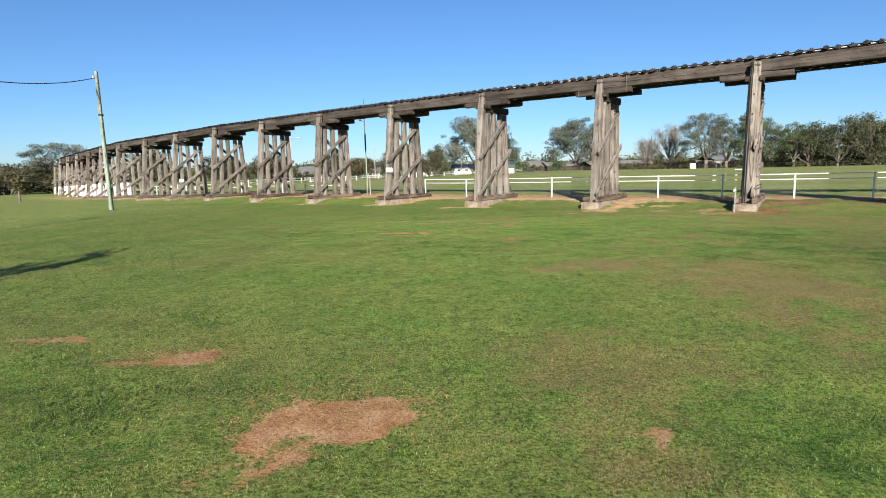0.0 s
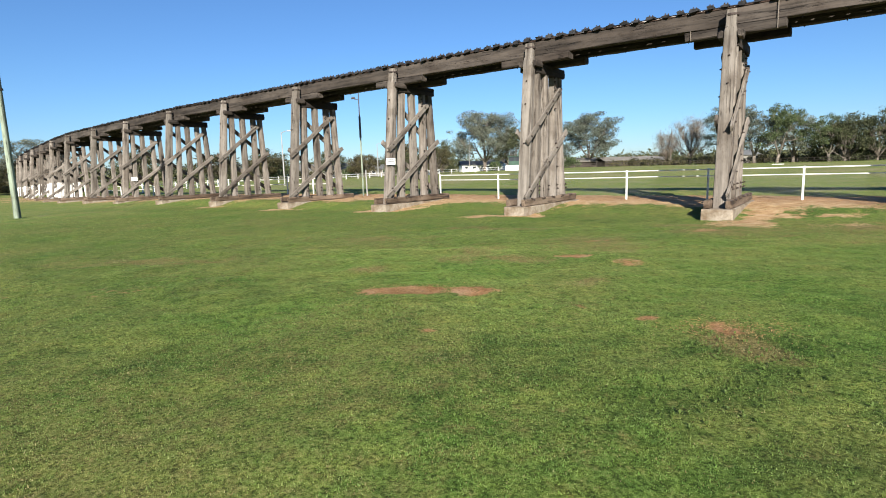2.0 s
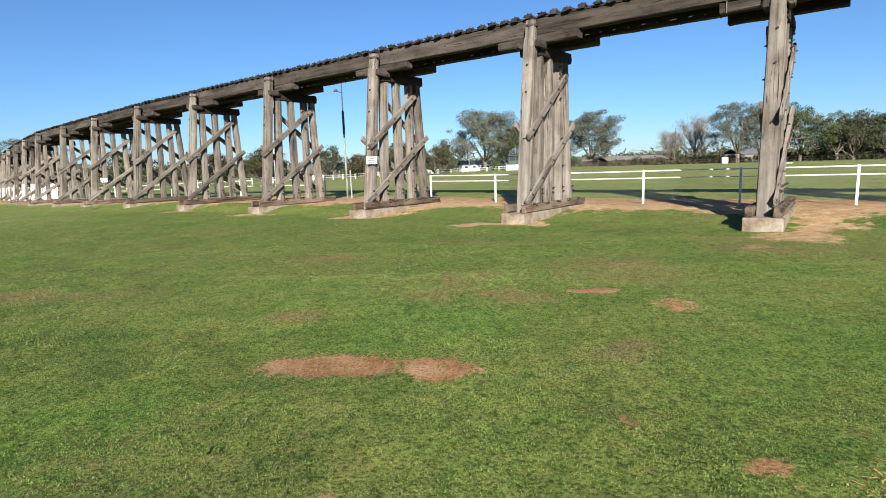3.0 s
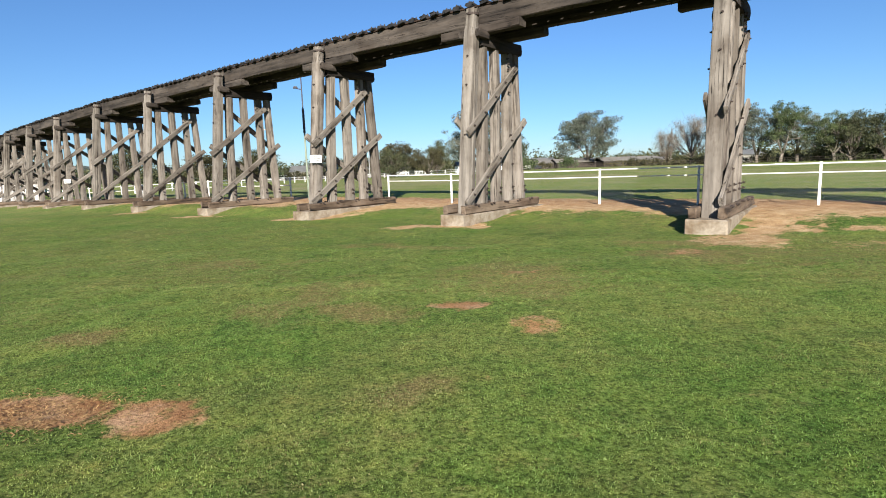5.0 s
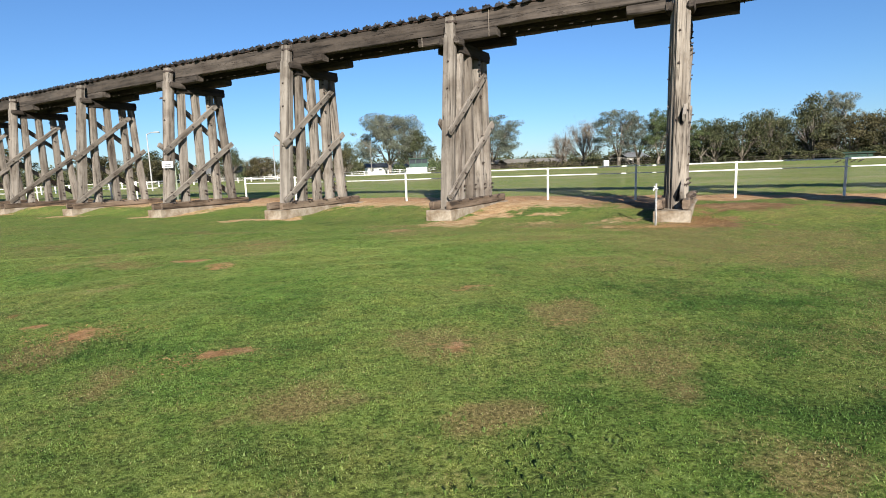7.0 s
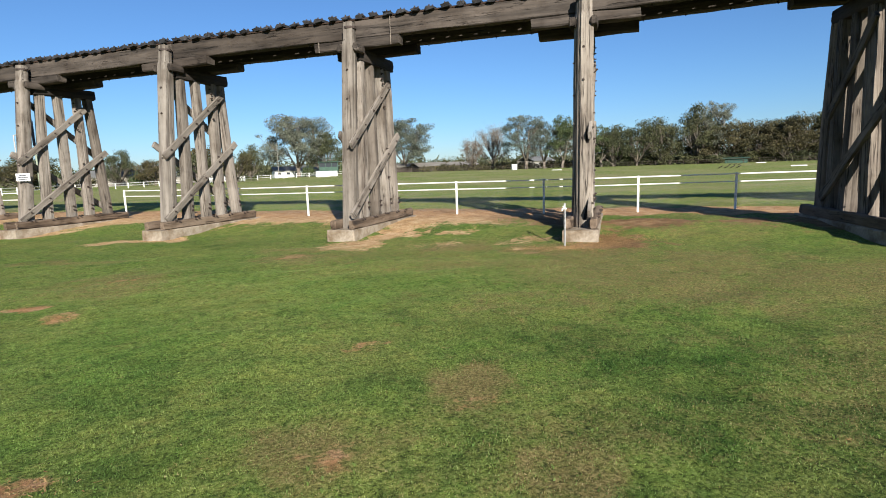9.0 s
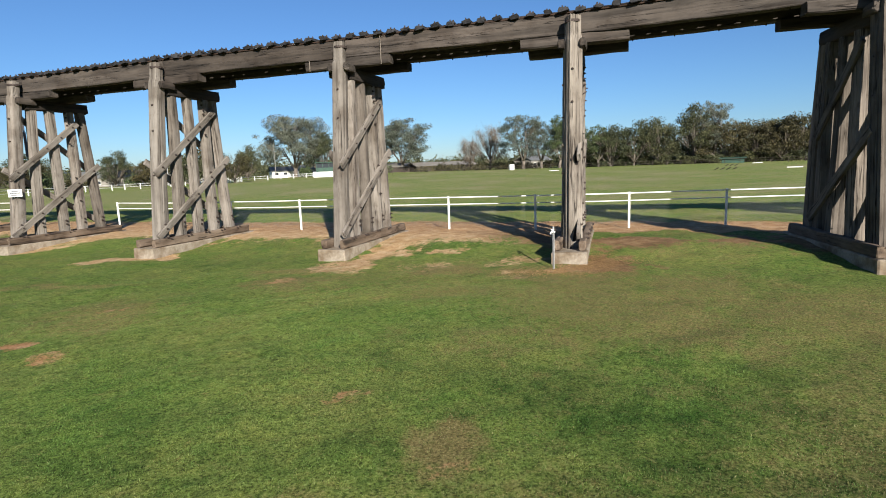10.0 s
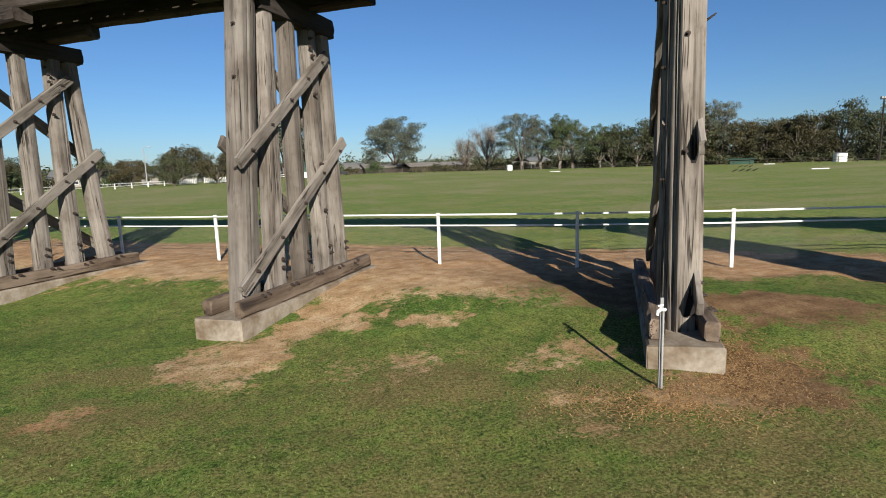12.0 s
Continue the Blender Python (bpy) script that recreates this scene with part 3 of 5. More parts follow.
def build_blades():
    """Short mown grass over the lawn that is passed closely."""
    rng = np.random.default_rng(7)
    n, p, m = 1280000, 320000, 220000
    x = np.concatenate([rng.uniform(-4.5, 10.5, n), rng.uniform(-8, 15, p), rng.uniform(-24, 22, m)])
    y = np.concatenate([rng.uniform(2.2, 21.5, n), rng.uniform(2.5, 25, p), rng.uniform(2.5, 38, m)])
    far = np.repeat([0.0, 0.5, 1.0], [n, p, m])
    bare, parched, lush_dim = sampled(bare_at, x, y), sampled(dry_at, x, y), sampled(lush_dim_at, x, y)
    n = n + p + m
    dead = rng.uniform(0, 1, n) < 0.18
    keep = ((rng.uniform(0, 1, n) > bare * 1.05 + 0.15 * parched) | (dead & (rng.uniform(0, 1, n) < 0.5))) & (side_of(x, y) < 3.2)
    clump = 0.5 * value_noise(0.8 * x + 0.6 * y, 0.8 * y - 0.6 * x, 0.07, 35) + 0.5 * value_noise(0.93 * x - 0.37 * y, 0.93 * y + 0.37 * x, 0.045, 36)
    keep &= rng.uniform(0, 1, n) < 1.9 * clump - 0.15
    x, y, far, bare, dead, parched, lush_dim = x[keep], y[keep], far[keep], bare[keep], dead[keep], parched[keep], lush_dim[keep]
    n = len(x)
    dry = np.clip((rng.uniform(0, 1, n) < 0.02 + 0.75 * parched) * rng.uniform(0.6, 1, n) + 0.15 * parched + 1.3 * bare, 0, 1)
    tuft = value_noise(0.7 * x + 0.7 * y, 0.7 * y - 0.7 * x, 0.13, 31) * sampled(lambda a, b: value_noise(a, b, 0.5, 33), x, y)
    tall = (0.010 + 0.011 * rng.uniform(0, 1, n) ** 2) * (0.45 + 0.9 * tuft + 0.35 * lush_dim) * (1 - 0.6 * bare) * (1 + 0.3 * far)
    a, lean = rng.uniform(0, 2 * np.pi, n), rng.uniform(0.1, 1.2, n) * tall
    b = rng.uniform(0, 2 * np.pi, n)
    w = (0.0018 + 0.0022 * rng.uniform(0, 1, n)) * (1 + 1.7 * far)
    z = sampled(surface, x, y)
    v = np.empty((n, 3, 3))
    v[:, 0] = np.stack([x - w * np.cos(a), y - w * np.sin(a), z - 0.004], 1)
    v[:, 1] = np.stack([x + w * np.cos(a), y + w * np.sin(a), z - 0.004], 1)
    v[:, 2] = np.stack([x + lean * np.cos(b), y + lean * np.sin(b), z + tall], 1)
    me = bpy.data.meshes.new("grass")
    me.vertices.add(3 * n)
    me.vertices.foreach_set("co", v.ravel())
    me.loops.add(3 * n)
    me.loops.foreach_set("vertex_index", np.arange(3 * n, dtype=np.int32))
    me.polygons.add(n)
    me.polygons.foreach_set("loop_start", np.arange(0, 3 * n, 3, dtype=np.int32))
    for name, value in (("dry", dry), ("lush_dim", lush_dim)):
        at = me.attributes.new(name, "FLOAT", "POINT")
        at.data.foreach_set("value", np.repeat(value, 3).astype(np.float32))
    me.materials.append(blade_material())
    me.update(calc_edges=True)
    tagged(new("grass", me), "short mown green grass with drier straw-coloured blades", "grass", kind="stuff")


build_blades()


def build_weeds():
    """Broad-leaved weeds in loose colonies, darker than the lawn."""
    rng = np.random.default_rng(12)
    verts, faces = [], []
    spots = [(-2.6, 4.3, 0.7, 90), (-1.4, 4.6, 0.6, 60), (-4.0, 5.2, 0.8, 60), (-3.2, 3.8, 0.8, 90), (-5.0, 17.9, 0.3, 25), (1.95, 14.45, 0.7, 45), (2.3, 14.2, 0.6, 30), (-2.2, 6.2, 0.8, 40),
             (1.6, 13.5, 0.8, 60), (5.8, 11.9, 0.6, 50), (-1.9, 16.0, 0.4, 25), (0.3, 13.2, 0.7, 50), (10.8, 25.4, 0.8, 60), (9.6, 26.0, 0.6, 40), (12.0, 25.7, 0.5, 30), (8.9, 17.6, 1.2, 50)]
    spots += [(rng.uniform(-8, 14), rng.uniform(4, 24), rng.uniform(0.2, 0.6), 9) for _ in range(90)]
    for cx, cy, spread, n in spots:
        for _ in range(int(n * 1.3)):
            x, y = cx + rng.normal(0, spread * 0.6), cy + rng.normal(0, spread * 0.4)
            z = h1(x, y)
            for q in range(5):
                a, l, w, up = rng.uniform(0, 6.28), rng.uniform(0.008, 0.02), rng.uniform(0.004, 0.009), rng.uniform(0.014, 0.034)
                c, d = math.cos(a), math.sin(a)
                o = len(verts)
                verts += [(x, y, z), (x + 0.6 * l * c - w * d, y + 0.6 * l * d + w * c, z + up), (x + l * c, y + l * d, z + up * 0.9), (x + 0.6 * l * c + w * d, y + 0.6 * l * d - w * c, z + up)]
                faces.append((o, o + 1, o + 2, o + 3))
    me = mesh_of("weeds", verts, faces)
    me.materials.append(WEED)
    tagged(new("weeds", me), "small broad-leaved green weeds scattered in the lawn", "weeds", kind="stuff")


build_weeds()

def build_litter():
    """Chips of bark and dead grass round the footing with the tap and on the worn spots."""
    rng = np.random.default_rng(23)
    verts, faces = [], []
    for cx, cy, a, b, n in ((12.3, 21.2, 1.2, 0.5, 2600), (13.0, 21.9, 0.7, 0.9, 2200), (11.3, 21.3, 0.6, 0.3, 500), (10.7, 21.7, 0.6, 0.3, 250), (-1.0, 3.9, 0.9, 0.4, 700), (-1.5, 17.1, 0.6, 0.3, 600), (-2.8, 5.35, 0.6, 0.25, 300), (1.95, 15.0, 0.5, 0.3, 250), (3.45, 13.95, 0.4, 0.2, 150)):
        for _ in range(2 * n):
            x, y = cx + rng.normal(0, 0.6 * a), cy + rng.normal(0, 0.6 * b)
            t, l, w, up = rng.uniform(0, 6.28), rng.uniform(0.006, 0.026), rng.uniform(0.0015, 0.005), rng.uniform(0.0, 0.009)
            c, d, z = math.cos(t), math.sin(t), h1(x, y) + rng.uniform(0.002, 0.014)
            o = len(verts)
            verts += [(x - l * c - w * d, y - l * d + w * c, z), (x + l * c - w * d, y + l * d + w * c, z + up), (x + l * c + w * d, y + l * d - w * c, z + up), (x - l * c + w * d, y - l * d - w * c, z)]
            faces.append((o, o + 1, o + 2, o + 3))
    me = mesh_of("litter", verts, faces)
    me.materials.append(LITTER)
    tagged(new("leaf_litter", me), "dry tan bark chips and dead grass on bare earth", "leaf litter", kind="stuff")


build_litter()

# ---- the timber viaduct ----
def hewn_end_mesh(name, length, w, h, seed):
    """A short rough baulk along z that an axe has brought to a slanting, rounded end."""
    rng = random.Random(seed)
    verts, faces, sides = [], [], 10
    for f, k, drop in ((0.0, 0.8, 0.0), (0.06, 1.0, 0.0), (0.45, 1.02, 0.0), (0.72, 0.97, 0.0), (0.9, 0.8, 0.02), (1.0, 0.55, 0.05)):
        for j in range(sides):
            a = 2 * math.pi * (j + 0.5) / sides
            c, q = math.cos(a), math.sin(a)
            r = k / max(abs(c), abs(q)) ** 0.75
            verts.append((w / 2 * r * c * 0.95 + rng.uniform(-0.012, 0.012), h / 2 * r * q * 0.95 + drop + rng.uniform(-0.012, 0.012), f * length + rng.uniform(-0.015, 0.015)))
    for k in range(5):
        for j in range(sides):
            n = (j + 1) % sides
            faces.append((sides * k + j, sides * k + n, sides * (k + 1) + n, sides * (k + 1) + j))
    faces += [tuple(range(sides - 1, -1, -1)), tuple(range(5 * sides, 6 * sides))]
    return mesh_of(name, verts, faces)


# The near outer post's head at each bent, from the one nearest to the right to the far curve.
HEADS = [(35.2, 6.2), (29.5, 11.0), (23.8, 15.3), (17.85, 19.05), (12.85, 23.0), (7.45, 26.5), (2.0, 29.95), (-3.4, 33.7), (-8.8, 37.6), (-14.2, 41.55),
         (-19.5, 45.4), (-24.85, 49.25), (-29.95, 53.25), (-35.05, 57.25), (-39.85, 61.65), (-44.45, 66.25), (-49.1, 70.8), (-53.65, 75.45), (-58.15, 80.15),
         (-62.5, 84.95), (-66.0, 90.4), (-68.6, 96.4), (-70.2, 102.7)]
FIRST = -3
TWIST = {0: 7.5, 1: 2.0, 2: -2.0, 3: -2.5, 4: -2.0, 5: -2.0}
DROP = [0.0] * 11 + [-0.15, -0.2, -0.28, -0.4, -0.5, -0.62, -0.72, -0.82, -0.93, -1.0, -1.05, -1.1]


def bent_frame(i):
    """The pose of a bent: x along the bridge towards its near end, y across it, at the near end of its footing."""
    a, b = Vector(HEADS[max(i - 1, 0)]), Vector(HEADS[min(i + 1, len(HEADS) - 1)])
    n = (a - b).normalized()
    n.rotate(Matrix.Rotation(radians(TWIST.get(i + FIRST, 0)), 2))
    u = Vector((-n.y, n.x))
    o = Vector(HEADS[i]) - 1.2 * u
    return Matrix(((n.x, u.x, 0, o.x), (n.y, u.y, 0, o.y), (0, 0, 1, DROP[i]), (0, 0, 0, 1)))


FRAMES = [bent_frame(i) for i in range(len(HEADS))]
BOLT = mesh_of("bolt", *joined([tube([(0, 0, -0.02), (0, 0, 0.012)], [0.034, 0.034], 8), tube([(0, 0, 0.0), (0, 0, 0.055)], [0.02, 0.017], 6)]))
PILES_LONG = [pile_mesh("post", 5.84, 0.21, 0.192, 100 + k, 40, 38, 6, 0.84) for k in range(6)]
PILES_SPLIT = [pile_mesh("post", 5.84, 0.222, 0.195, 120 + k, 72, 38, 34, 0.86, 0.85) for k in range(2)]
PILES = [pile_mesh("post", 5.1, 0.168, 0.152, 200 + k) for k in range(9)]
SILLS = [timber_mesh("sill", 4.6, 0.19, 0.25, 300 + k, 0.014, 12, 0.03) for k in range(4)]
CAPS = [pile_mesh("cap", 2.5, 0.2, 0.205, 320 + k, 24, 10, 4) for k in range(3)]
WALINGS = [hewn_end_mesh("waling", 0.48 + 0.09 * k, 0.19, 0.24, 330 + k) for k in range(3)]
BRACES_LOW = [timber_mesh("brace", 4.25, 0.085, 0.215, 340 + k, 0.008, 10, 0.015) for k in range(4)]
BRACES_UP = [timber_mesh("brace", 3.5, 0.085, 0.215, 350 + k, 0.008, 10, 0.015) for k in range(4)]
CORBELS = [timber_mesh("corbel", 2.72, 0.34, 0.26, 360 + k, 0.01, 8, 0.03) for k in range(4)]
BAND = mesh_of("band", *joined([tube([(0, 0, -0.03), (0, 0, 0.03)], [0.192, 0.19], 16)]))
SLEEVES = [pile_mesh("paint", 1.75, 0.232, 0.228, 400 + k, 14, 4) for k in range(3)]
# where each pile stands along the bent: at the footing and at its head
SHIFT = {0: (0, 0.32, 0.36, 0.28, 0.1), 1: (0.1, 0.08, 0.15, 0.12, 0.25)}
PILE_AT = [(0.58, 1.19), (1.36, 1.6), (2.22, 2.27), (2.98, 2.97), (3.72, 3.42)]


def plinth_mesh(seed):
    rng = random.Random(seed)
    v, f = box(-0.43, 0.43, -0.13, 4.6, -0.6, 0.31, 0.03)
    return mesh_of("footing", [(x + rng.uniform(-0.012, 0.012), y + rng.uniform(-0.03, 0.03), z + rng.uniform(-0.012, 0.012)) for x, y, z in v], f)


PLINTHS = [plinth_mesh(k) for k in range(3)]


def build_bent(i):
    k, m, rng = i + FIRST, FRAMES[i], random.Random(50 + i)
    white = k >= 11
    foot = thing("concrete_footing", m, "low weathered concrete footing under timber bridge piles", "footing", "footings of the bridge")
    piece("slab", PLINTHS[i % 3], CONCRETE, foot)
    label = "weathered grey timber trestle bent with diagonal braces"
    if white:
        label = "weathered timber trestle bent with whitewashed lower piles"
    bent = thing("trestle_bent", m, label, "bridge trestle", "bents of the bridge")
    detailed = k <= 6
    wood = WOOD if k > 0 else BROWN_POST
    pile_pose = []
    for j, (u0, u1) in enumerate(PILE_AT):
        u0, u1 = u0 + rng.uniform(-0.05, 0.05) * (j > 0), u1 + rng.uniform(-0.04, 0.04) * (j > 0)
        u0, u1 = u0 + SHIFT.get(k, (0,) * 5)[j], u1 + SHIFT.get(k, (0,) * 5)[j] * (j > 0)
        top = 6.06 if j == 0 else 5.14
        n0 = rng.uniform(-0.03, 0.03)
        pm, length = along((n0, u0, 0.29), (n0 * 0.3, u1, top))
        turn = rng.choice((0, 90, 180, 270)) + rng.uniform(-7, 7)
        pm = pm @ pose(0, 0, 0, 0, 0, 34 if k == 1 and j == 0 else turn)
        source = PILES if j else PILES_SPLIT if k in (0, 1) else PILES_LONG
        stout = 1.15 if k == 0 else 1.0
        pm = pm @ Matrix.Diagonal((stout, stout, length / (5.84 if j == 0 else 5.1), 1))
        ob = piece("post", source[(i * 5 + j * 3 + i // 3) % len(source)], RIVEN if k == 1 and j == 0 else wood, bent, pm)
        pile_pose.append((n0, u0, u1))
        if white:
            sm, _ = along((n0, u0, 0.3), (n0 * 0.3, u1, top))
            piece("paint", SLEEVES[(i + j) % 3], OLD_WHITE, ob, pm.inverted() @ sm, "flaking whitewash on the foot of the pile")
    for sgn in (1, -1):
        sm, length = along((0.3 * sgn, 0.02 + rng.uniform(-0.06, 0.06), 0.44), (0.3 * sgn, 4.3 + rng.uniform(-0.05, 0.1), 0.46))
        piece("sill", SILLS[(i + (sgn > 0)) % 4], SILL, bent, sm @ Matrix.Diagonal((1, 1, length / 4.6, 1)))
        wm, _ = along((0.26 * sgn, 0.98 + rng.uniform(-0.05, 0.05), 5.38), (0.26 * sgn, 1.95, 5.36))
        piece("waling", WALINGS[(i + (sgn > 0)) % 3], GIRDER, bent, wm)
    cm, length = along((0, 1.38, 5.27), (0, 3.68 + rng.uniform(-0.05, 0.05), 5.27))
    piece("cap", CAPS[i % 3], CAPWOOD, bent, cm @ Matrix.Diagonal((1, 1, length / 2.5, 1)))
    j = lambda: rng.uniform(-0.06, 0.06)
    spans = [(1, (0.3 + j(), 0.62 + j()), (3.78 + j(), 3.08 + j()), BRACES_LOW, 4.25), (1, (0.46 + j(), 2.63 + j()), (3.2 + j(), 4.7 + j()), BRACES_UP, 3.5),
             (-1, (0.6 + j(), 2.98 + j()), (3.9 + j(), 0.75 + j()), BRACES_LOW, 4.25), (-1, (1.25 + j(), 4.85 + j()), (3.8 + j(), 2.85 + j()), BRACES_UP, 3.5)]
    for b, (sgn, (u0, z0), (u1, z1), source, full) in enumerate(spans):
        off = 0.19 if k == 1 else 0.225
        if k in (0, 1) and sgn < 0:
            u0, u1 = u0 + 0.35, u1 - 0.4
        bm, length = along((off * sgn, u0, z0), (off * sgn, u1, z1))
        brace = piece("brace", source[(i + b) % 4], wood, bent, bm @ Matrix.Diagonal((1, 1, length / full, 1)))
        if detailed and sgn > 0:
            for f in (0.1, 0.3, 0.52, 0.73, 0.92):
                piece("bolt", BOLT, IRON, brace, pose(0.04, rng.uniform(-0.03, 0.03), full * f, 0, 90, 0))
    if k == 1:
        spike = tube([(0.2, 1.02, 4.1), (0.3, 1.0, 4.16), (0.36, 1.0, 4.2)], [0.016, 0.014, 0.01], 6)
        piece("spike", mesh_of("spike", *spike), IRON, bent, None, "bent rusty iron spike")
        # Flat patches on the face paint the dark inside of two hollows.
        for z0, z1, half, shift in ((2.4, 2.95, 0.065, 0.05), (0.5, 1.12, 0.12, 0.03)):
            verts, rows = [], 9
            for r in range(rows + 1):
                f = r / rows
                z = z0 + (z1 - z0) * f
                wide = half * (math.sin(math.pi * min(1, 0.12 + f * 0.88)) ** 0.8 if z0 > 1 else 1 - f ** 1.3) + 0.004
                u = PILE_AT[0][0] + (PILE_AT[0][1] - PILE_AT[0][0]) * (z - 0.29) / 5.77
                for q in (-1, -0.4, 0.4, 1):
                    side = wide * q + shift * (2 * f - 1) + 0.05
                    out = 0.214 - 0.02 * f
                    verts.append((0.58 * out + 0.81 * side, u + 0.1 * (1 - (z - 0.29) / 5.77) - 0.81 * out + 0.58 * side, z))
            faces = [(4 * r + q, 4 * r + q + 1, 4 * r + q + 5, 4 * r + q + 4) for r in range(rows) for q in range(3)]
            piece("hollow", mesh_of("hollow", verts, faces), HOLLOW_SHADE, bent, None, "flat dark patch, the shade of a rotted hollow in the post")
    piece("band", BAND, IRON, bent, Matrix.Translation((0, PILE_AT[0][1] - 0.016, 5.93)), "rusty iron band round the post head")
    if detailed:
        for n0, u0, u1 in pile_pose:
            for dz in (0.84, 0.98):
                f = (dz - 0.29) / 5.5
                piece("bolt", BOLT, IRON, bent, pose(0.2, u0 + (u1 - u0) * f + rng.uniform(-0.03, 0.03), dz, 0, 90, 0))
            for du in (-0.07, 0.07):
                piece("bolt", BOLT, IRON, bent, pose(0.39, u0 + du, 0.55 + rng.uniform(-0.03, 0.03), 0, 90, 0))
        for dz in (1.7, 2.6, 3.9, 4.6, 4.75, 4.9, 5.05):
            u = PILE_AT[4][0] + (PILE_AT[4][1] - PILE_AT[4][0]) * dz / 5.3
            piece("bolt", BOLT, IRON, bent, pose(0.2, u - 0.7 + rng.uniform(-0.04, 0.04), dz, 0, 90, 0))
        for dz in (2.2, 3.6, 4.4):
            u = PILE_AT[0][0] + (PILE_AT[0][1] - PILE_AT[0][0]) * dz / 5.8
            piece("bolt", BOLT, IRON, bent, pose(-0.2, u, dz, 0, -90, 0))
            piece("bolt", BOLT, IRON, bent, pose(0.02, u - 0.19, dz + 0.35, 90, 0, 0))


GIRDER_U = (1.62, 3.02)
GIRDERS = [timber_mesh("beam", 6.6, 0.34, 0.5, 500 + k, 0.008, 16, 0.02) for k in range(6)]
STRIPS = [timber_mesh("strip", 6.6, 0.4, 0.035, 520 + k, 0.004, 12, 0.006) for k in range(2)]


ROD_IRON = plain("pale_rusty_iron", (0.2, 0.17, 0.14), 0.7, 0.3, 0.5, 20)
ROD = mesh_of("tie_rod", *tube([(0, 0, 0), (0, 0, 0.86)], [0.012, 0.012], 6))


def build_spans():
    for i in range(len(HEADS)):
        for g, u in enumerate(GIRDER_U):
            corbel = thing("corbel", FRAMES[i] @ Matrix.Translation((0, u, 0)), "short dark timber corbel under the bridge girders", "corbel", "corbels of the bridge")
            cm, _ = along((-1.36, 0, 5.575), (1.36, 0, 5.575), (0, 1, 0))
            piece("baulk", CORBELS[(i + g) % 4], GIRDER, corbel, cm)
            if g == 0 and i + FIRST == 2:
                for x in (-1.18, 1.14):
                    piece("tie_rod", ROD, ROD_IRON, corbel, Matrix.Translation((x, -0.2, 5.42)))
        if i == len(HEADS) - 1:
            break
        for g, u in enumerate(GIRDER_U):
            a, b = FRAMES[i] @ Vector((0, u, 5.955)), FRAMES[i + 1] @ Vector((0, u, 5.955))
            gm, length = along(a + (b - a).normalized() * 0.01, b - (b - a).normalized() * 0.01, FRAMES[i].to_3x3() @ Vector((0, 1, 0)))
            girder = thing("bridge_girder", gm, "long dark weathered timber girder with rusty top strip", "girder", "girders of the bridge")
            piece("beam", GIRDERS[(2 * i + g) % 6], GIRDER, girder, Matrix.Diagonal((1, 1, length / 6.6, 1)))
            if i < 10:
                down = gm.to_3x3().inverted() @ Vector((0, 0, -1))
                for q in range(6):
                    bm, _ = along(Vector((0, 0, 0.5 + 1.05 * q)) + down * 0.245, Vector((0, 0, 0.5 + 1.05 * q)) + down * 0.4)
                    piece("bolt", BOLT, IRON, girder, bm)
            flip = 1 if gm.to_3x3().col[1].z > 0 else -1
            piece("strip", STRIPS[i % 2], SHADED_RUST, girder, Matrix.Translation((0, 0.262 * flip, 0)) @ Matrix.Diagonal((1, 1, length / 6.6, 1)), "rusty brown strip darkened for the transoms' shade")


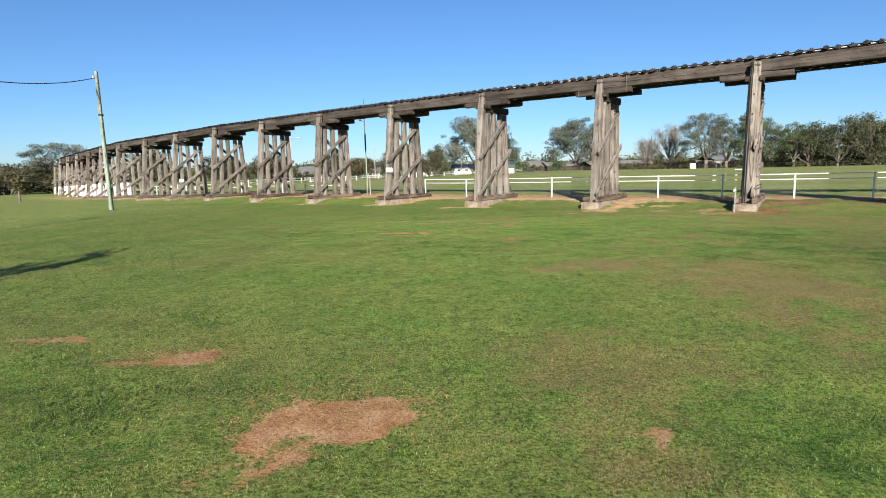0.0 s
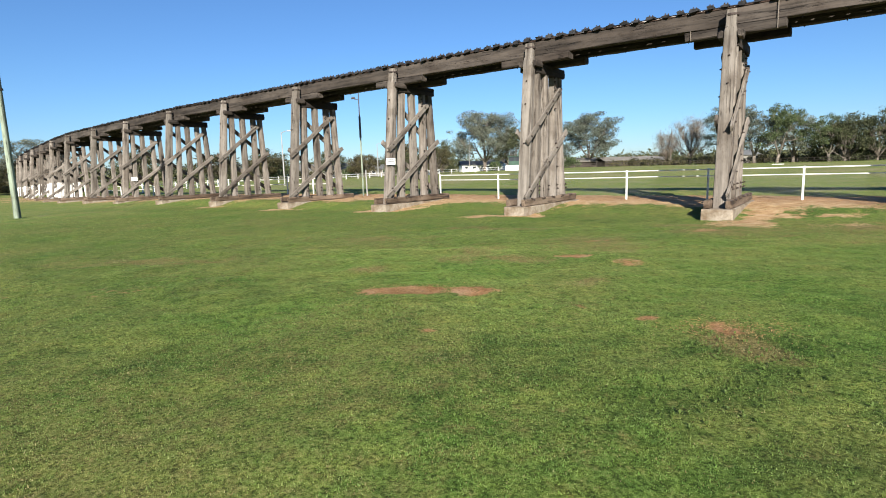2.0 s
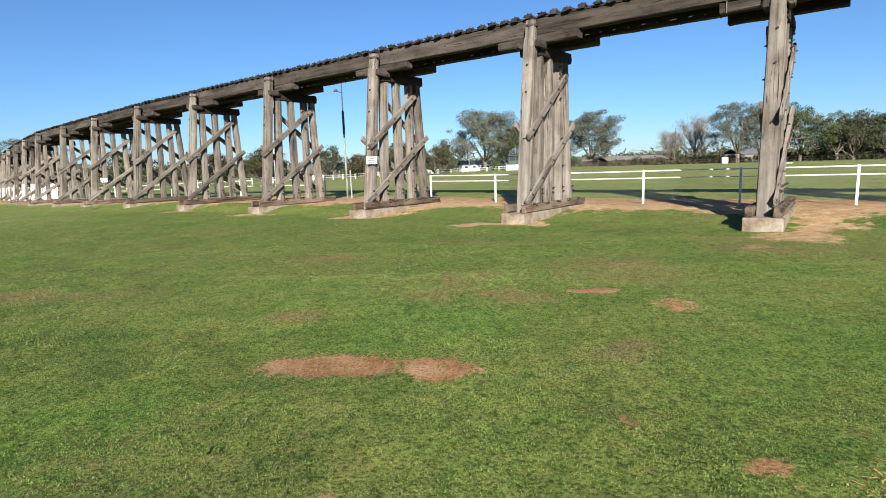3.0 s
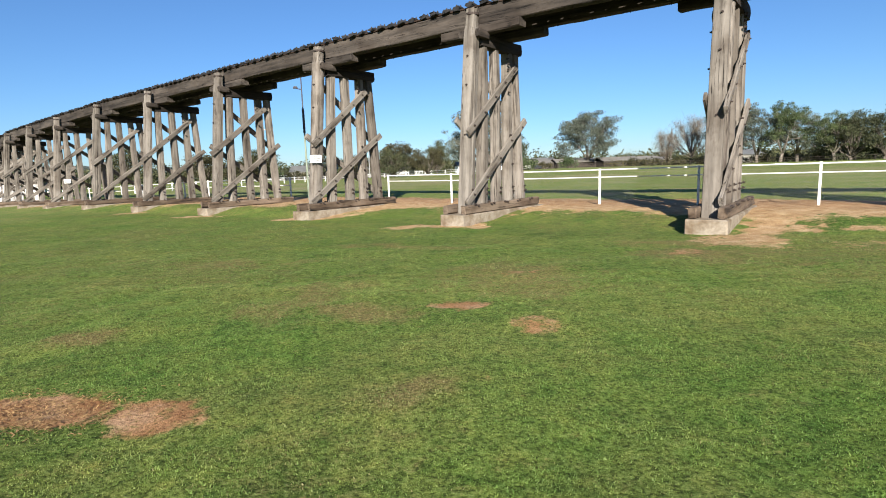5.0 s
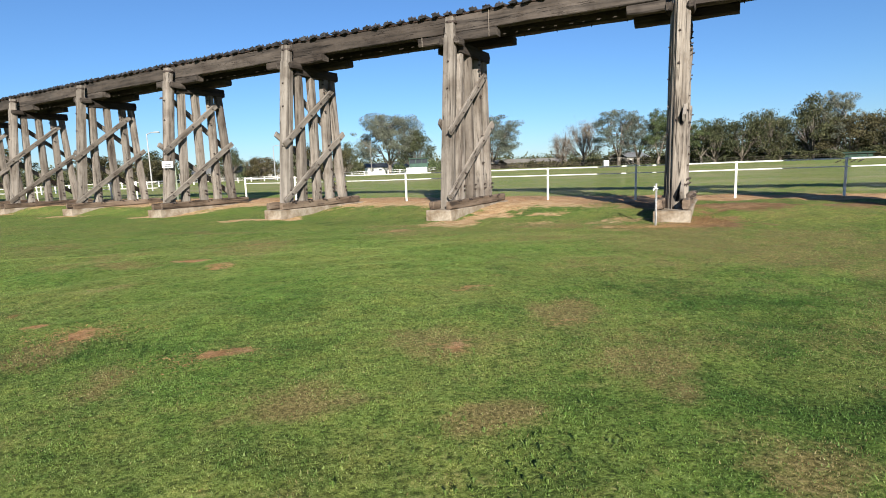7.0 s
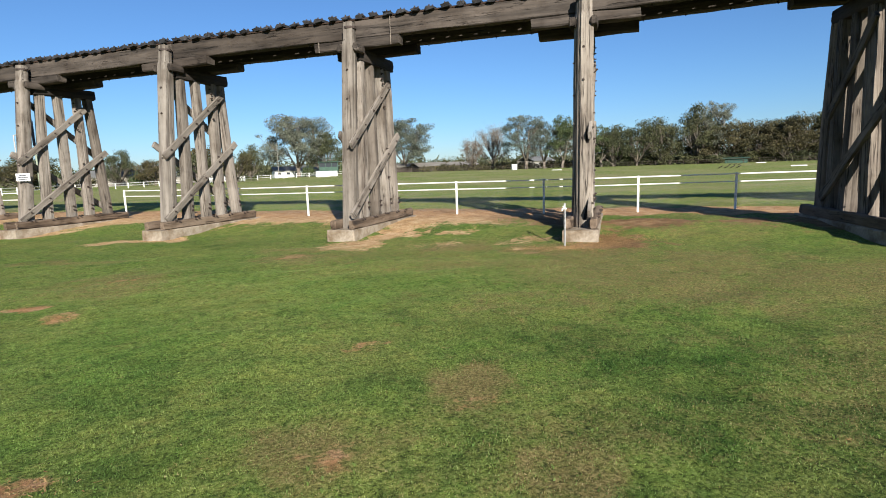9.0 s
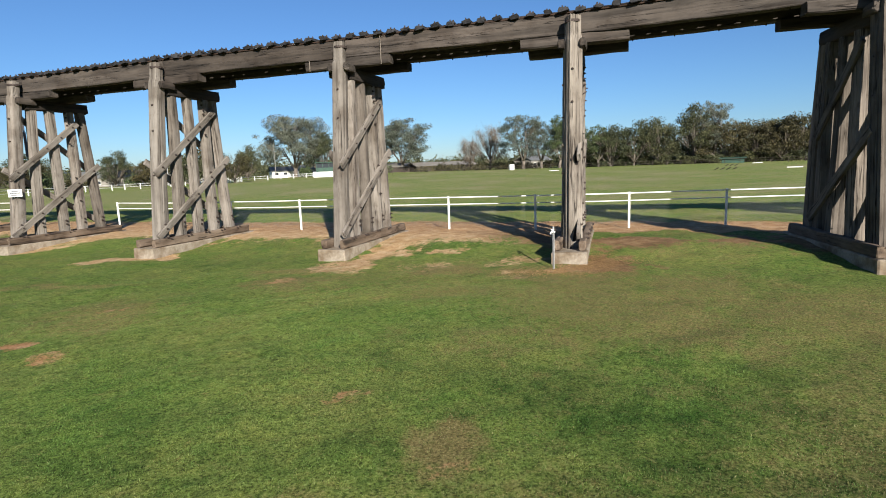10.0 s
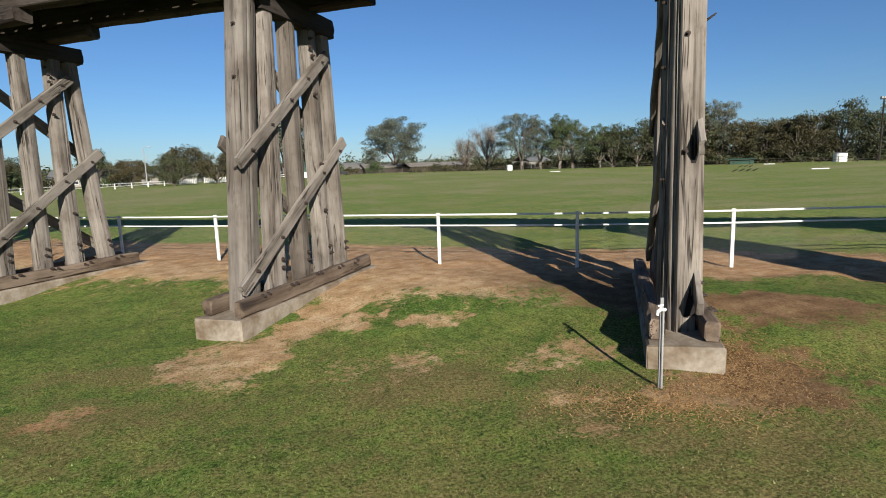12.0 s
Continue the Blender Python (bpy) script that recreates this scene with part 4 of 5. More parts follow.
def build_deck():
    deck = thing("bridge_deck", FRAMES[5], "open railway deck of weathered grey timber transoms with iron bolts", "bridge deck")
    back = FRAMES[5].inverted()
    rng = random.Random(9)
    shapes = []
    for k in range(6):
        me = timber_mesh("transom", 1.98, 0.21 + 0.03 * (k % 3), 0.095 + 0.012 * (k % 2), 540 + k, 0.02, 6, 0.03)
        shapes.append(me)
    spike = joined([box(-0.07, 0.07, -0.1, 0.1, 0, 0.02), tube([(0.03, 0.06, 0.0), (0.03, 0.06, 0.04), (0.03, 0.06, 0.085)], [0.034, 0.03, 0.014], 6), tube([(-0.03, -0.06, 0.0), (-0.03, -0.06, 0.07)], [0.024, 0.02], 6)])
    spike_me = mesh_of("sleeper_plate", *spike)
    packing = timber_mesh("packing", 6.6, 0.16, 0.066, 560, 0.006, 14, 0.01)
    plank = timber_mesh("plank", 6.6, 0.52, 0.03, 561, 0.004, 10, 0.006)
    for i in range(len(HEADS) - 1):
        per = 15
        if i > 19:
            break
        for q in range(per):
            f = (q + 0.5) / per
            a, b = FRAMES[i] @ Vector((0, 1.34, 6.268)), FRAMES[i + 1] @ Vector((0, 1.34, 6.268))
            c, d = FRAMES[i] @ Vector((0, 3.3, 6.268)), FRAMES[i + 1] @ Vector((0, 3.3, 6.268))
            p, r = a.lerp(b, f), c.lerp(d, f)
            t = (a - b).normalized()
            p = p + t * rng.uniform(-0.03, 0.03) + (p - r).normalized() * rng.uniform(-0.05, 0.05)
            tm, _ = along(p + Vector((0, 0, rng.uniform(-0.012, 0.02))), r + t * rng.uniform(-0.04, 0.04), t)
            ob = piece("transom", shapes[rng.randrange(6)], SLEEPER, deck, back @ tm)
            if i < 9:
                piece("sleeper_plate", spike_me, IRON, ob, pose(0, -0.043, 0.16, 90, 0, 0) if tm.to_3x3().col[1].z < 0 else pose(0, 0.043, 0.16, -90, 0, 0))
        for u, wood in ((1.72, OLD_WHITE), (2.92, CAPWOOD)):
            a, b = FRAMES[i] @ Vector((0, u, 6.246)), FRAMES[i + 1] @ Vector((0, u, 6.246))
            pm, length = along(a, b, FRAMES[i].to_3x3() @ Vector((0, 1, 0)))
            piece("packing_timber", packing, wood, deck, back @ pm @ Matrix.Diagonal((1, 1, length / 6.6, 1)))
        # Unseen planks added to keep the sun off the far girder's inner face.
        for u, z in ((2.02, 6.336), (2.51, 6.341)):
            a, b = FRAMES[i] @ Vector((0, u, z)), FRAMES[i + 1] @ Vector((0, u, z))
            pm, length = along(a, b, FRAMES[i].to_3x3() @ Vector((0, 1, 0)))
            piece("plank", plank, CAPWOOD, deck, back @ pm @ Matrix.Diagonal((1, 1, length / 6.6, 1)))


# ---- lawn furniture: tap, signs, poles ----
def build_tap():
    x, y = 11.58, 21.64
    tap = thing("garden_tap", Matrix.Translation((x, y, h1(x, y))), "galvanised standpipe tap on a grey stake beside the footing", "tap")
    piece("stake", mesh_of("stake", *box(-0.022, 0.022, 0.012, 0.034, -0.15, 1.0, 0.004)), GALV, tap)
    piece("pipe", mesh_of("pipe", *tube([(0, -0.005, -0.1), (0, -0.005, 0.84), (0.0, -0.012, 0.88)], [0.013] * 3, 8)), GALV, tap)
    piece("spout", mesh_of("spout", *tube([(0.02, -0.012, 0.875), (-0.05, -0.02, 0.885), (-0.09, -0.03, 0.87), (-0.1, -0.035, 0.83)], [0.018, 0.02, 0.018, 0.014], 8)), WHITE, tap, None, "white plastic spout")
    v, f = joined([tube([(-0.05, -0.02, 0.89), (-0.05, -0.02, 0.93)], [0.01, 0.01], 6), tube([(-0.085, -0.02, 0.93), (-0.015, -0.02, 0.93)], [0.01, 0.01], 6)])
    piece("handle", mesh_of("handle", v, f), WHITE, tap)


def build_sign(i, u, z, n, w=0.4, tall=0.27):
    m = FRAMES[i] @ Matrix.Translation((n, u, z)) @ pose(0, 0, 0, 0, 0, -35)
    sign = thing("notice_sign", m, "small white notice board nailed to a bridge pile", "sign")
    piece("board", mesh_of("board", *box(-0.006, 0.006, -w / 2, w / 2, -tall / 2, tall / 2, 0.003)), WHITE, sign)
    for k, (a, b, zz) in enumerate(((-0.12, 0.12, 0.07), (-0.17, 0.17, 0.0), (-0.15, 0.14, -0.07))):
        piece("text_bar", mesh_of("text_bar", *box(0.0075, 0.0095, a * w / 0.46, b * w / 0.46, zz - 0.018, zz + 0.018)), PRINT, sign)


def build_power_poles():
    for x, y, top in ((-23.45, 36.75, 9.2), (-18.7, 4.4, 9.6)):
        z = h1(x, y)
        pole = thing("power_pole", Matrix.Translation((x, y, z)), "greenish treated timber power pole standing in the lawn", "power pole", "power poles")
        piece("shaft", pile_mesh("shaft", top - z + 0.4, 0.15, 0.1, int(abs(x)), 14, 14), POLE, pole, Matrix.Translation((0, 0, -0.4)))
        piece("bracket", mesh_of("bracket", *box(-0.2, -0.1, -0.05, 0.05, top - z - 0.5, top - z - 0.38, 0.01)), IRON, pole)
        piece("insulator", mesh_of("insulator", *tube([(-0.26, 0, top - z - 0.46), (-0.26, 0, top - z - 0.3)], [0.05, 0.035], 8)), WHITE, pole)
        piece("strap", mesh_of("strap", *tube([(0, 0, top - z - 2.9), (0, 0, top - z - 2.8)], [0.165, 0.165], 12)), IRON, pole)
    pts = []
    a, b = Vector((-23.71, 36.75, 8.75)), Vector((-18.9, 4.4, 9.2))
    for k in range(25):
        f = k / 24
        p = a.lerp(b, f)
        p.z -= 4 * 2.3 * f * (1 - f)
        pts.append(p - a)
    cable = thing("power_cable", Matrix.Translation(a), "black overhead power cable sagging between poles", "cable")
    piece("strand", mesh_of("strand", *tube(pts, [0.026] * 25, 5)), CABLE, cable)


def build_mast():
    x, y = -6.35, 41.6
    z = h1(x, y)
    mast = thing("lamp_mast", Matrix.Translation((x, y, z)), "slim grey pole with dark upper section and small lamp", "lamp post")
    piece("shaft", mesh_of("shaft", *tube([(0, 0, -0.3), (0, 0, 4.0)], [0.05, 0.042], 10)), POLE, mast)
    piece("sleeve", mesh_of("sleeve", *tube([(0, 0, 3.4), (0, 0, 4.6)], [0.062, 0.06], 10)), PRINT, mast, None, "dark grey sleeve")
    piece("spike", mesh_of("spike", *tube([(0, 0, 4.5), (0, 0, 6.4), (0, 0, 7.2)], [0.035, 0.028, 0.015], 8)), PRINT, mast, None, "thin dark upper rod")
    v, f = joined([tube([(0, 0, 5.55), (-0.3, 0, 5.6)], [0.025, 0.02], 6), tube([(-0.42, 0, 5.6), (-0.36, 0, 5.66), (-0.26, 0, 5.66), (-0.2, 0, 5.6)], [0.03, 0.065, 0.065, 0.03], 8)])
    piece("lamp_head", mesh_of("lamp_head", v, f), PRINT, mast)
    piece("stake", mesh_of("stake", *tube([(0.22, 0.05, -0.2), (0.2, 0.05, 1.5)], [0.04, 0.04], 8)), GALV, mast)


# ---- the white track fence ----
FENCE_S = [-6.0, 0.0, 5.98, 9.01, 12.02, 15.0, 36.0]
FENCE_X = [1.15, 6.1, 11.1, 13.67, 16.35, 19.17, 38.3]
FENCE_Y = [35.1, 31.82, 28.55, 26.95, 25.56, 24.45, 15.95]


def fence_point(s, z=0.0, off=0.0):
    """A place s metres along the track fence, z above the ground and off metres towards the track."""
    x, y = float(np.interp(s, FENCE_S, FENCE_X)), float(np.interp(s, FENCE_S, FENCE_Y))
    x, y = x + 0.52 * off, y + 0.854 * off
    return Vector((x, y, h1(x, y) + z))


def post_mesh(name, tall, w, d, seed):
    return timber_mesh(name, tall, w, d, seed, 0.002, 3, 0.008)


def build_fence():
    fence = thing("track_fence", Matrix.Translation(fence_point(0)), "white two-rail racetrack fence with wire netting", "fence")
    back = Matrix.Translation(-fence_point(0))
    white_post = post_mesh("post", 1.45, 0.068, 0.06, 1)
    turn = pose(0, 0, 0, 0, 0, -32)
    knots = [-6.0, -3.2, 0.0, 3.0, 5.98, 9.01, 12.02, 15.0] + [15.0 + 3.0 * k for k in range(1, 8)]
    for s in knots:
        piece("post", white_post, WHITE, fence, back @ Matrix.Translation(fence_point(s, -0.27)) @ turn)
    for z, w in ((1.14, 0.038), (0.9, 0.033)):
        for s0, s1 in zip(knots, knots[1:]):
            rm, length = along(fence_point(s0, z, -0.05), fence_point(s1, z, -0.05), (0, 0, 1))
            piece("rail", timber_mesh("rail", length, w, 0.03, int(s0 * 10), 0.002, 4, 0.006), WHITE, fence, back @ rm)
    verts, faces = [], []
    for k in range(int(44 / 0.085)):
        s = -6 + 0.085 * k
        for d in (0.72, -0.72):
            if not -5.9 < s + d < 36:
                continue
            a, b = fence_point(s, 0.14, -0.02), fence_point(s + d, 0.86, -0.02)
            a -= fence_point(0)
            b -= fence_point(0)
            o = len(verts)
            e = Vector((0.836, -0.549, 0)) * 0.0014
            verts += [a - e, a + e, b + e, b - e]
            faces.append((o, o + 1, o + 2, o + 3))
    tagged(piece("netting", mesh_of("netting", verts, faces), WIRE, fence, None, "diamond wire netting"), kind="stuff")
    end = Vector((-1.64, 37.5, h1(-1.64, 37.5)))
    piece("post", white_post, WHITE, fence, back @ Matrix.Translation(end - Vector((0, 0, 0.27))) @ turn)
    for z, w in ((1.14, 0.038), (0.9, 0.033)):
        rm, length = along(end + Vector((0, 0, z)), fence_point(-6.0, z, -0.02), (0, 0, 1))
        piece("rail", timber_mesh("rail", length, w, 0.03, 3, 0.002, 4, 0.006), WHITE, fence, back @ rm)
    # the yard fence behind the bridge, seen between its bents
    yard = [(-8.5, 45.5), (-13.0, 48.4), (-18.5, 52.6), (-24.0, 56.6), (-30.0, 61.0), (-36.0, 65.5), (-42.5, 71.0)]
    yard_post = post_mesh("post", 1.45, 0.09, 0.07, 2)
    yf = thing("yard_fence", Matrix.Translation((0, 0, 0)), "low white post and rail yard fence behind the bridge", "fence")
    for (ax, ay), (bx, by) in zip(yard, yard[1:]):
        n = 2
        for k in range(n):
            f = k / n
            x, y = ax + (bx - ax) * f, ay + (by - ay) * f
            piece("post", yard_post, OLD_WHITE, yf, Matrix.Translation((x, y, h1(x, y) - 0.27)))
        for z in (1.08, 0.7):
            rm, length = along((ax, ay, h1(ax, ay) + z), (bx, by, h1(bx, by) + z), (0, 0, 1))
            piece("rail", timber_mesh("rail", length, 0.05, 0.03, int(ax), 0.002, 3, 0.006), OLD_WHITE, yf, rm)


def polar(az, r):
    return 5 + r * math.sin(radians(az)), 10 + r * math.cos(radians(az))


def build_far_fence():
    fence = thing("running_rail", Matrix.Translation((0, 0, 0)), "white post and rail fence round the far side of the field", "fence")
    posts = {WHITE: post_mesh("post", 1.5, 0.18, 0.15, 5), GIRDER: post_mesh("post", 1.4, 0.12, 0.1, 6)}
    pts = [(az, r) for az, r in ((-34, 84), (-30, 95), (-26, 106), (-22, 117), (-18, 127), (-14, 136), (-9, 145), (-4, 151), (1, 155), (6, 158), (11, 160), (16, 160), (21, 159),
                                 (26, 157), (31, 155), (36, 152), (41, 150), (46, 148), (51, 147), (56, 147), (61, 148))]
    for k in range(len(pts) - 1):
        (a0, r0), (a1, r1) = pts[k], pts[k + 1]
        for j in range(4):
            x, y = polar(a0 + (a1 - a0) * j / 4, r0 + (r1 - r0) * j / 4)
            kind = WHITE if a0 < 6 else GIRDER
            piece("post", posts[kind], kind, fence, Matrix.Translation((x, y, h1(x, y) - 0.3)))
        (ax, ay), (bx, by) = polar(a0, r0), polar(a1, r1)
        for z in (1.12, 0.6):
            rm, length = along((ax, ay, h1(ax, ay) + z), (bx, by, h1(bx, by) + z), (0, 0, 1))
            piece("rail", timber_mesh("rail", length, 0.07, 0.05, k, 0.002, 2, 0.01), WHITE if a0 < 6 else GIRDER, fence, rm)


# ---- trees ----
def leaves(rng, lobes, n, size, slim=0.55):
    """Single leaf sprays, thicker towards the outside of each lobe."""
    weight = np.array([a * b * c for _, (a, b, c) in lobes]) ** 0.66
    pick = rng.choice(len(lobes), n, p=weight / weight.sum())
    cen = np.array([c for c, _ in lobes])[pick]
    rad = np.array([r for _, r in lobes])[pick]
    d = rng.normal(size=(n, 3))
    d /= np.linalg.norm(d, axis=1)[:, None]
    p = cen + d * rad * (rng.uniform(0, 1, n) ** 0.42)[:, None] * (0.8 + 0.45 * rng.uniform(0, 1, n))[:, None]
    p[:, 2] -= 0.12 * rad[:, 2] * (rng.uniform(0, 1, n) > 0.6)
    u = rng.normal(size=(n, 3))
    u /= np.linalg.norm(u, axis=1)[:, None]
    w = np.cross(u, rng.normal(size=(n, 3)))
    w /= np.linalg.norm(w, axis=1)[:, None] + 1e-9
    s = size * (0.5 + rng.uniform(0, 1, n))[:, None]
    v = np.stack([p - s * u, p + s * slim * w, p + s * u, p - s * slim * w], 1).reshape(-1, 3)
    f = np.arange(4 * n).reshape(-1, 4)
    return v, f


SIZES = {}


def make_tree(name, tall, spread, seed, leaf, n=3600, low=0.35, size=0.3, bare=False, limbs=9, clump=0.2, forks=0):
    """A tree at the origin with trunk, limbs and a crown of separate clumps; its meshes are shared by its copies."""
    rng = np.random.default_rng(seed)
    ob = thing(name, Matrix.Translation((0, 0, 0)), "", "tree")
    tubes, lobes = [], []
    fork = tall * low
    lean = rng.normal(0, 0.025 * tall, 2)
    r0 = tall * 0.026
    trunk = [(0, 0, -0.5), (lean[0] * 0.2, lean[1] * 0.2, fork * 0.5), (lean[0] * 0.5, lean[1] * 0.5, fork), (lean[0], lean[1], tall * 0.8)]
    mains = []
    if forks:
        base = np.array([lean[0] * 0.3, lean[1] * 0.3, tall * 0.15])
        tubes.append(tube([(0, 0, -0.5), (lean[0] * 0.1, lean[1] * 0.1, tall * 0.07), tuple(base)], [r0 * 1.3, r0, r0 * 0.95], 9))
        for k in range(forks):
            a = 6.283 * (k + rng.uniform(-0.25, 0.25)) / forks
            out = spread * rng.uniform(0.2, 0.42)
            end = np.array([out * math.cos(a), out * math.sin(a), tall * rng.uniform(0.45, 0.7)])
            knee = base + (end - base) * 0.45 + np.array([0.06 * out * math.cos(a), 0.06 * out * math.sin(a), -0.02 * tall]) + rng.normal(0, 0.012 * tall, 3)
            tubes.append(tube([tuple(base - np.array([0, 0, 0.02 * tall])), tuple(knee), tuple(end)], [r0 * 0.6, r0 * 0.42, r0 * 0.2], 7))
            mains.append((knee, end))
    else:
        tubes.append(tube(trunk, [r0 * 1.25, r0, r0 * 0.8, r0 * 0.2], 9))
    for k in range(limbs):
        a = 2.4 * k + rng.uniform(-0.5, 0.5)
        f = (k + 0.5) / limbs
        el = -0.5 + 1.75 * f
        mid_z = tall * (low + (1 - low) * 0.42)
        rr = spread * rng.uniform(0.5, 0.72) * math.cos(el) ** 0.6
        c = np.array([rr * math.cos(a) + lean[0], rr * math.sin(a) + lean[1], mid_z + (tall - mid_z) * 0.78 * math.sin(el) * rng.uniform(0.85, 1.05)])
        start = np.array([lean[0] * 0.6, lean[1] * 0.6, fork * (0.7 + 0.7 * f)])
        thick = 0.5
        if forks:
            knee, end = min(mains, key=lambda m: np.linalg.norm(m[1] - c))
            start, thick = knee + (end - knee) * (0.1 + 0.85 * f), 0.27
        midp = (start + c) / 2 + np.array([0, 0, -0.04 * tall]) + rng.normal(0, 0.025 * tall, 3)
        tubes.append(tube([start, midp, c], [r0 * thick, r0 * thick * 0.64, r0 * 0.1], 6))
        for q in range(7):
            e = c + np.clip(rng.normal(0, 1, 3), -1.2, 1.2) * np.array([0.19 * spread, 0.19 * spread, 0.07 * tall])
            tubes.append(tube([midp, (midp + e) / 2 + rng.normal(0, 0.03 * spread, 3), e], [r0 * 0.4 * thick, r0 * 0.24 * thick, r0 * 0.04], 5))
            size_l = spread * clump * rng.uniform(0.6, 1.3)
            lobes.append((e, (size_l * 1.1, size_l * 1.1, size_l * 0.75)))
        if bare:
            for q in range(30):
                e = c + rng.normal(0, 0.24 * spread, 3)
                b = c + (midp - c) * rng.uniform(0, 0.6)
                tubes.append(tube([b, (b + e) / 2 + rng.normal(0, 0.04 * spread, 3), e], [r0 * 0.11, r0 * 0.07, r0 * 0.025], 4))
    v, f = leaves(rng, lobes, n, size, 0.12 if bare else 0.5)
    fit_z = tall / np.percentile(v[:, 2], 99.3)
    fit_r = spread / np.percentile(np.hypot(v[:, 0], v[:, 1]), 96)
    scale = np.array([fit_r, fit_r, fit_z])
    tv, tf = joined(tubes)
    piece("trunk", mesh_of("trunk", (np.array(tv) * scale).tolist(), tf, True), TWIGS if bare else BARK, ob)
    piece("crown", mesh_of("crown", (v * scale).tolist(), f.tolist()), leaf, ob)
    SIZES[ob] = (tall, spread)
    return ob


def make_bush(name, tall, spread, seed, leaf, n=1500, size=0.25):
    rng = np.random.default_rng(seed)
    ob = thing(name, Matrix.Translation((0, 0, 0)), "", "bush")
    lobes, tubes = [], []
    for k in range(9):
        a, rr = rng.uniform(0, 6.28), spread * math.sqrt(rng.uniform(0, 1)) * 0.75
        z = tall * rng.uniform(0.3, 0.8) * (1.1 - 0.5 * rr / spread)
        c = np.array([rr * math.cos(a), rr * math.sin(a), z])
        tubes.append(tube([(0.2 * c[0], 0.2 * c[1], -0.3), c * np.array([0.7, 0.7, 0.55]), c], [0.09, 0.06, 0.02], 5))
        lobes.append((c, (spread * 0.36, spread * 0.36, tall * 0.3)))
    SIZES[ob] = (tall, spread)
    piece("stems", mesh_of("stems", *joined(tubes)), BARK, ob)
    v, f = leaves(rng, lobes, n, size)
    piece("crown", mesh_of("crown", v.tolist(), f.tolist()), leaf, ob)
    return ob


def place(source, x, y, tall, wide, turn, label, first=[]):
    """Stands a tree of that height and crown radius; the first use of a source moves it, later ones copy it."""
    h0, r0 = SIZES[source]
    m = Matrix.Translation((x, y, h1(x, y) - 0.1)) @ pose(0, 0, 0, 0, 0, turn) @ Matrix.Diagonal((wide / r0, wide / r0, tall / h0, 1))
    if source in first:
        ob = copy_thing(source, m)
    else:
        first.append(source)
        source.matrix_basis = m
        ob = source
    return tagged(ob, label)


def build_trees():
    gum_a = make_tree("gum_tree", 20, 11, 1, GUM, 36000, 0.14, 0.17, False, 24, 0.135, 5)
    gum_b = make_tree("gum_tree", 16, 7, 2, GUM, 18000, 0.14, 0.13, False, 15, 0.145, 4)
    gum_c = make_tree("gum_tree", 15, 7, 3, GREENER, 16000, 0.14, 0.14, False, 15, 0.15, 4)
    dark_a = make_tree("shade_tree", 14, 7.5, 4, DARKLEAF, 8000, 0.08, 0.22, False, 13, 0.2)
    dark_b = make_tree("shade_tree", 12, 7, 5, RUSSET, 8000, 0.08, 0.22, False, 13, 0.2)
    bare_t = make_tree("bare_tree", 13, 6, 6, TWIGS, 5000, 0.18, 0.24, True, 12, 0.25)
    bush_a = make_bush("bush", 5, 3.6, 7, SCRUB)
    bush_b = make_bush("bush", 4, 4.2, 8, GREENER)
    bush_c = make_bush("bush", 4, 4.0, 9, DARKLEAF)
    for k in range(15):
        f = k / 14
        place(bush_c, 94 + 55 * f + 1.2 * math.sin(5 * k), 156.5 - 57 * f + 1.0 * math.cos(3 * k), 3.2 + 1.1 * math.sin(2 * k) ** 2, 4.2, 50 * k, "dark green undergrowth beneath the shade trees")
    g, d, r = "tall gum tree with pale limbs and grey-green crown", "broad dark green shade tree at the edge of the field", "russet-brown leafed tree beside the field"
    gg, bb = "gum tree with bright green crown by the field", "bare grey winter tree with fine twigs"
    place(gum_a, 9.0, 200, 20, 11.6, 20, "large spreading gum tree with pale trunk by the field")
    place(dark_a, 18.0, 198, 14, 6.5, 40, d)
    place(gum_a, 48.5, 213, 18.8, 11, 150, g)
    place(bare_t, 70.5, 178.5, 14.2, 6.6, 0, bb)
    place(bare_t, 65.5, 183, 9.5, 4.2, 120, bb)
    place(gum_b, 74.6, 161.5, 15.8, 7.4, 0, g)
    place(gum_b, 80.3, 161, 13.5, 6.0, 130, g)
    place(gum_c, 84.2, 157, 15.0, 6.6, 30, gg)
    place(gum_b, 89.0, 158, 12.5, 5.5, 250, g)
    place(gum_c, 93.8, 151, 11.6, 6.0, 160, gg)
    for x, y, hh, rr, t, kind in ((97, 150, 11.5, 6.5, 10, 0), (102, 146, 12.5, 6.5, 80, 0), (107.5, 142, 13.0, 6.5, 200, 0), (114.5, 136, 15.6, 7.5, 320, 0), (119.5, 131, 10.5, 6.5, 40, 1),
                                  (124, 126, 11.0, 6.5, 130, 1), (128.5, 121, 12.0, 6.5, 210, 1), (132.5, 119, 13.0, 6.5, 300, 1), (137.5, 116, 14.0, 7.0, 20, 0), (141.5, 110, 13.0, 7, 95, 0),
                                  (145, 104, 12.0, 6.5, 185, 1), (148, 97, 13.0, 7, 285, 0), (152, 90, 13, 7, 15, 0), (111, 149, 11, 8, 12, 0), (120, 141, 10.5, 8, 77, 0), (131, 128, 11, 8, 111, 0), (99, 158, 10, 8, 60, 0)):
        place(dark_b if kind else dark_a, x, y, hh, rr, t, r if kind else d)
    place(gum_b, 117.3, 132.5, 16.2, 5.0, 77, g)
    place(dark_b, -17, 187, 11.5, 7.5, 10, r)
    place(dark_a, -5.6, 190, 10.5, 4.8, 60, d)
    place(dark_a, -44, 196, 10.5, 5.6, 120, d)
    place(dark_b, -6.5, 152, 7.5, 4.5, 130, r)
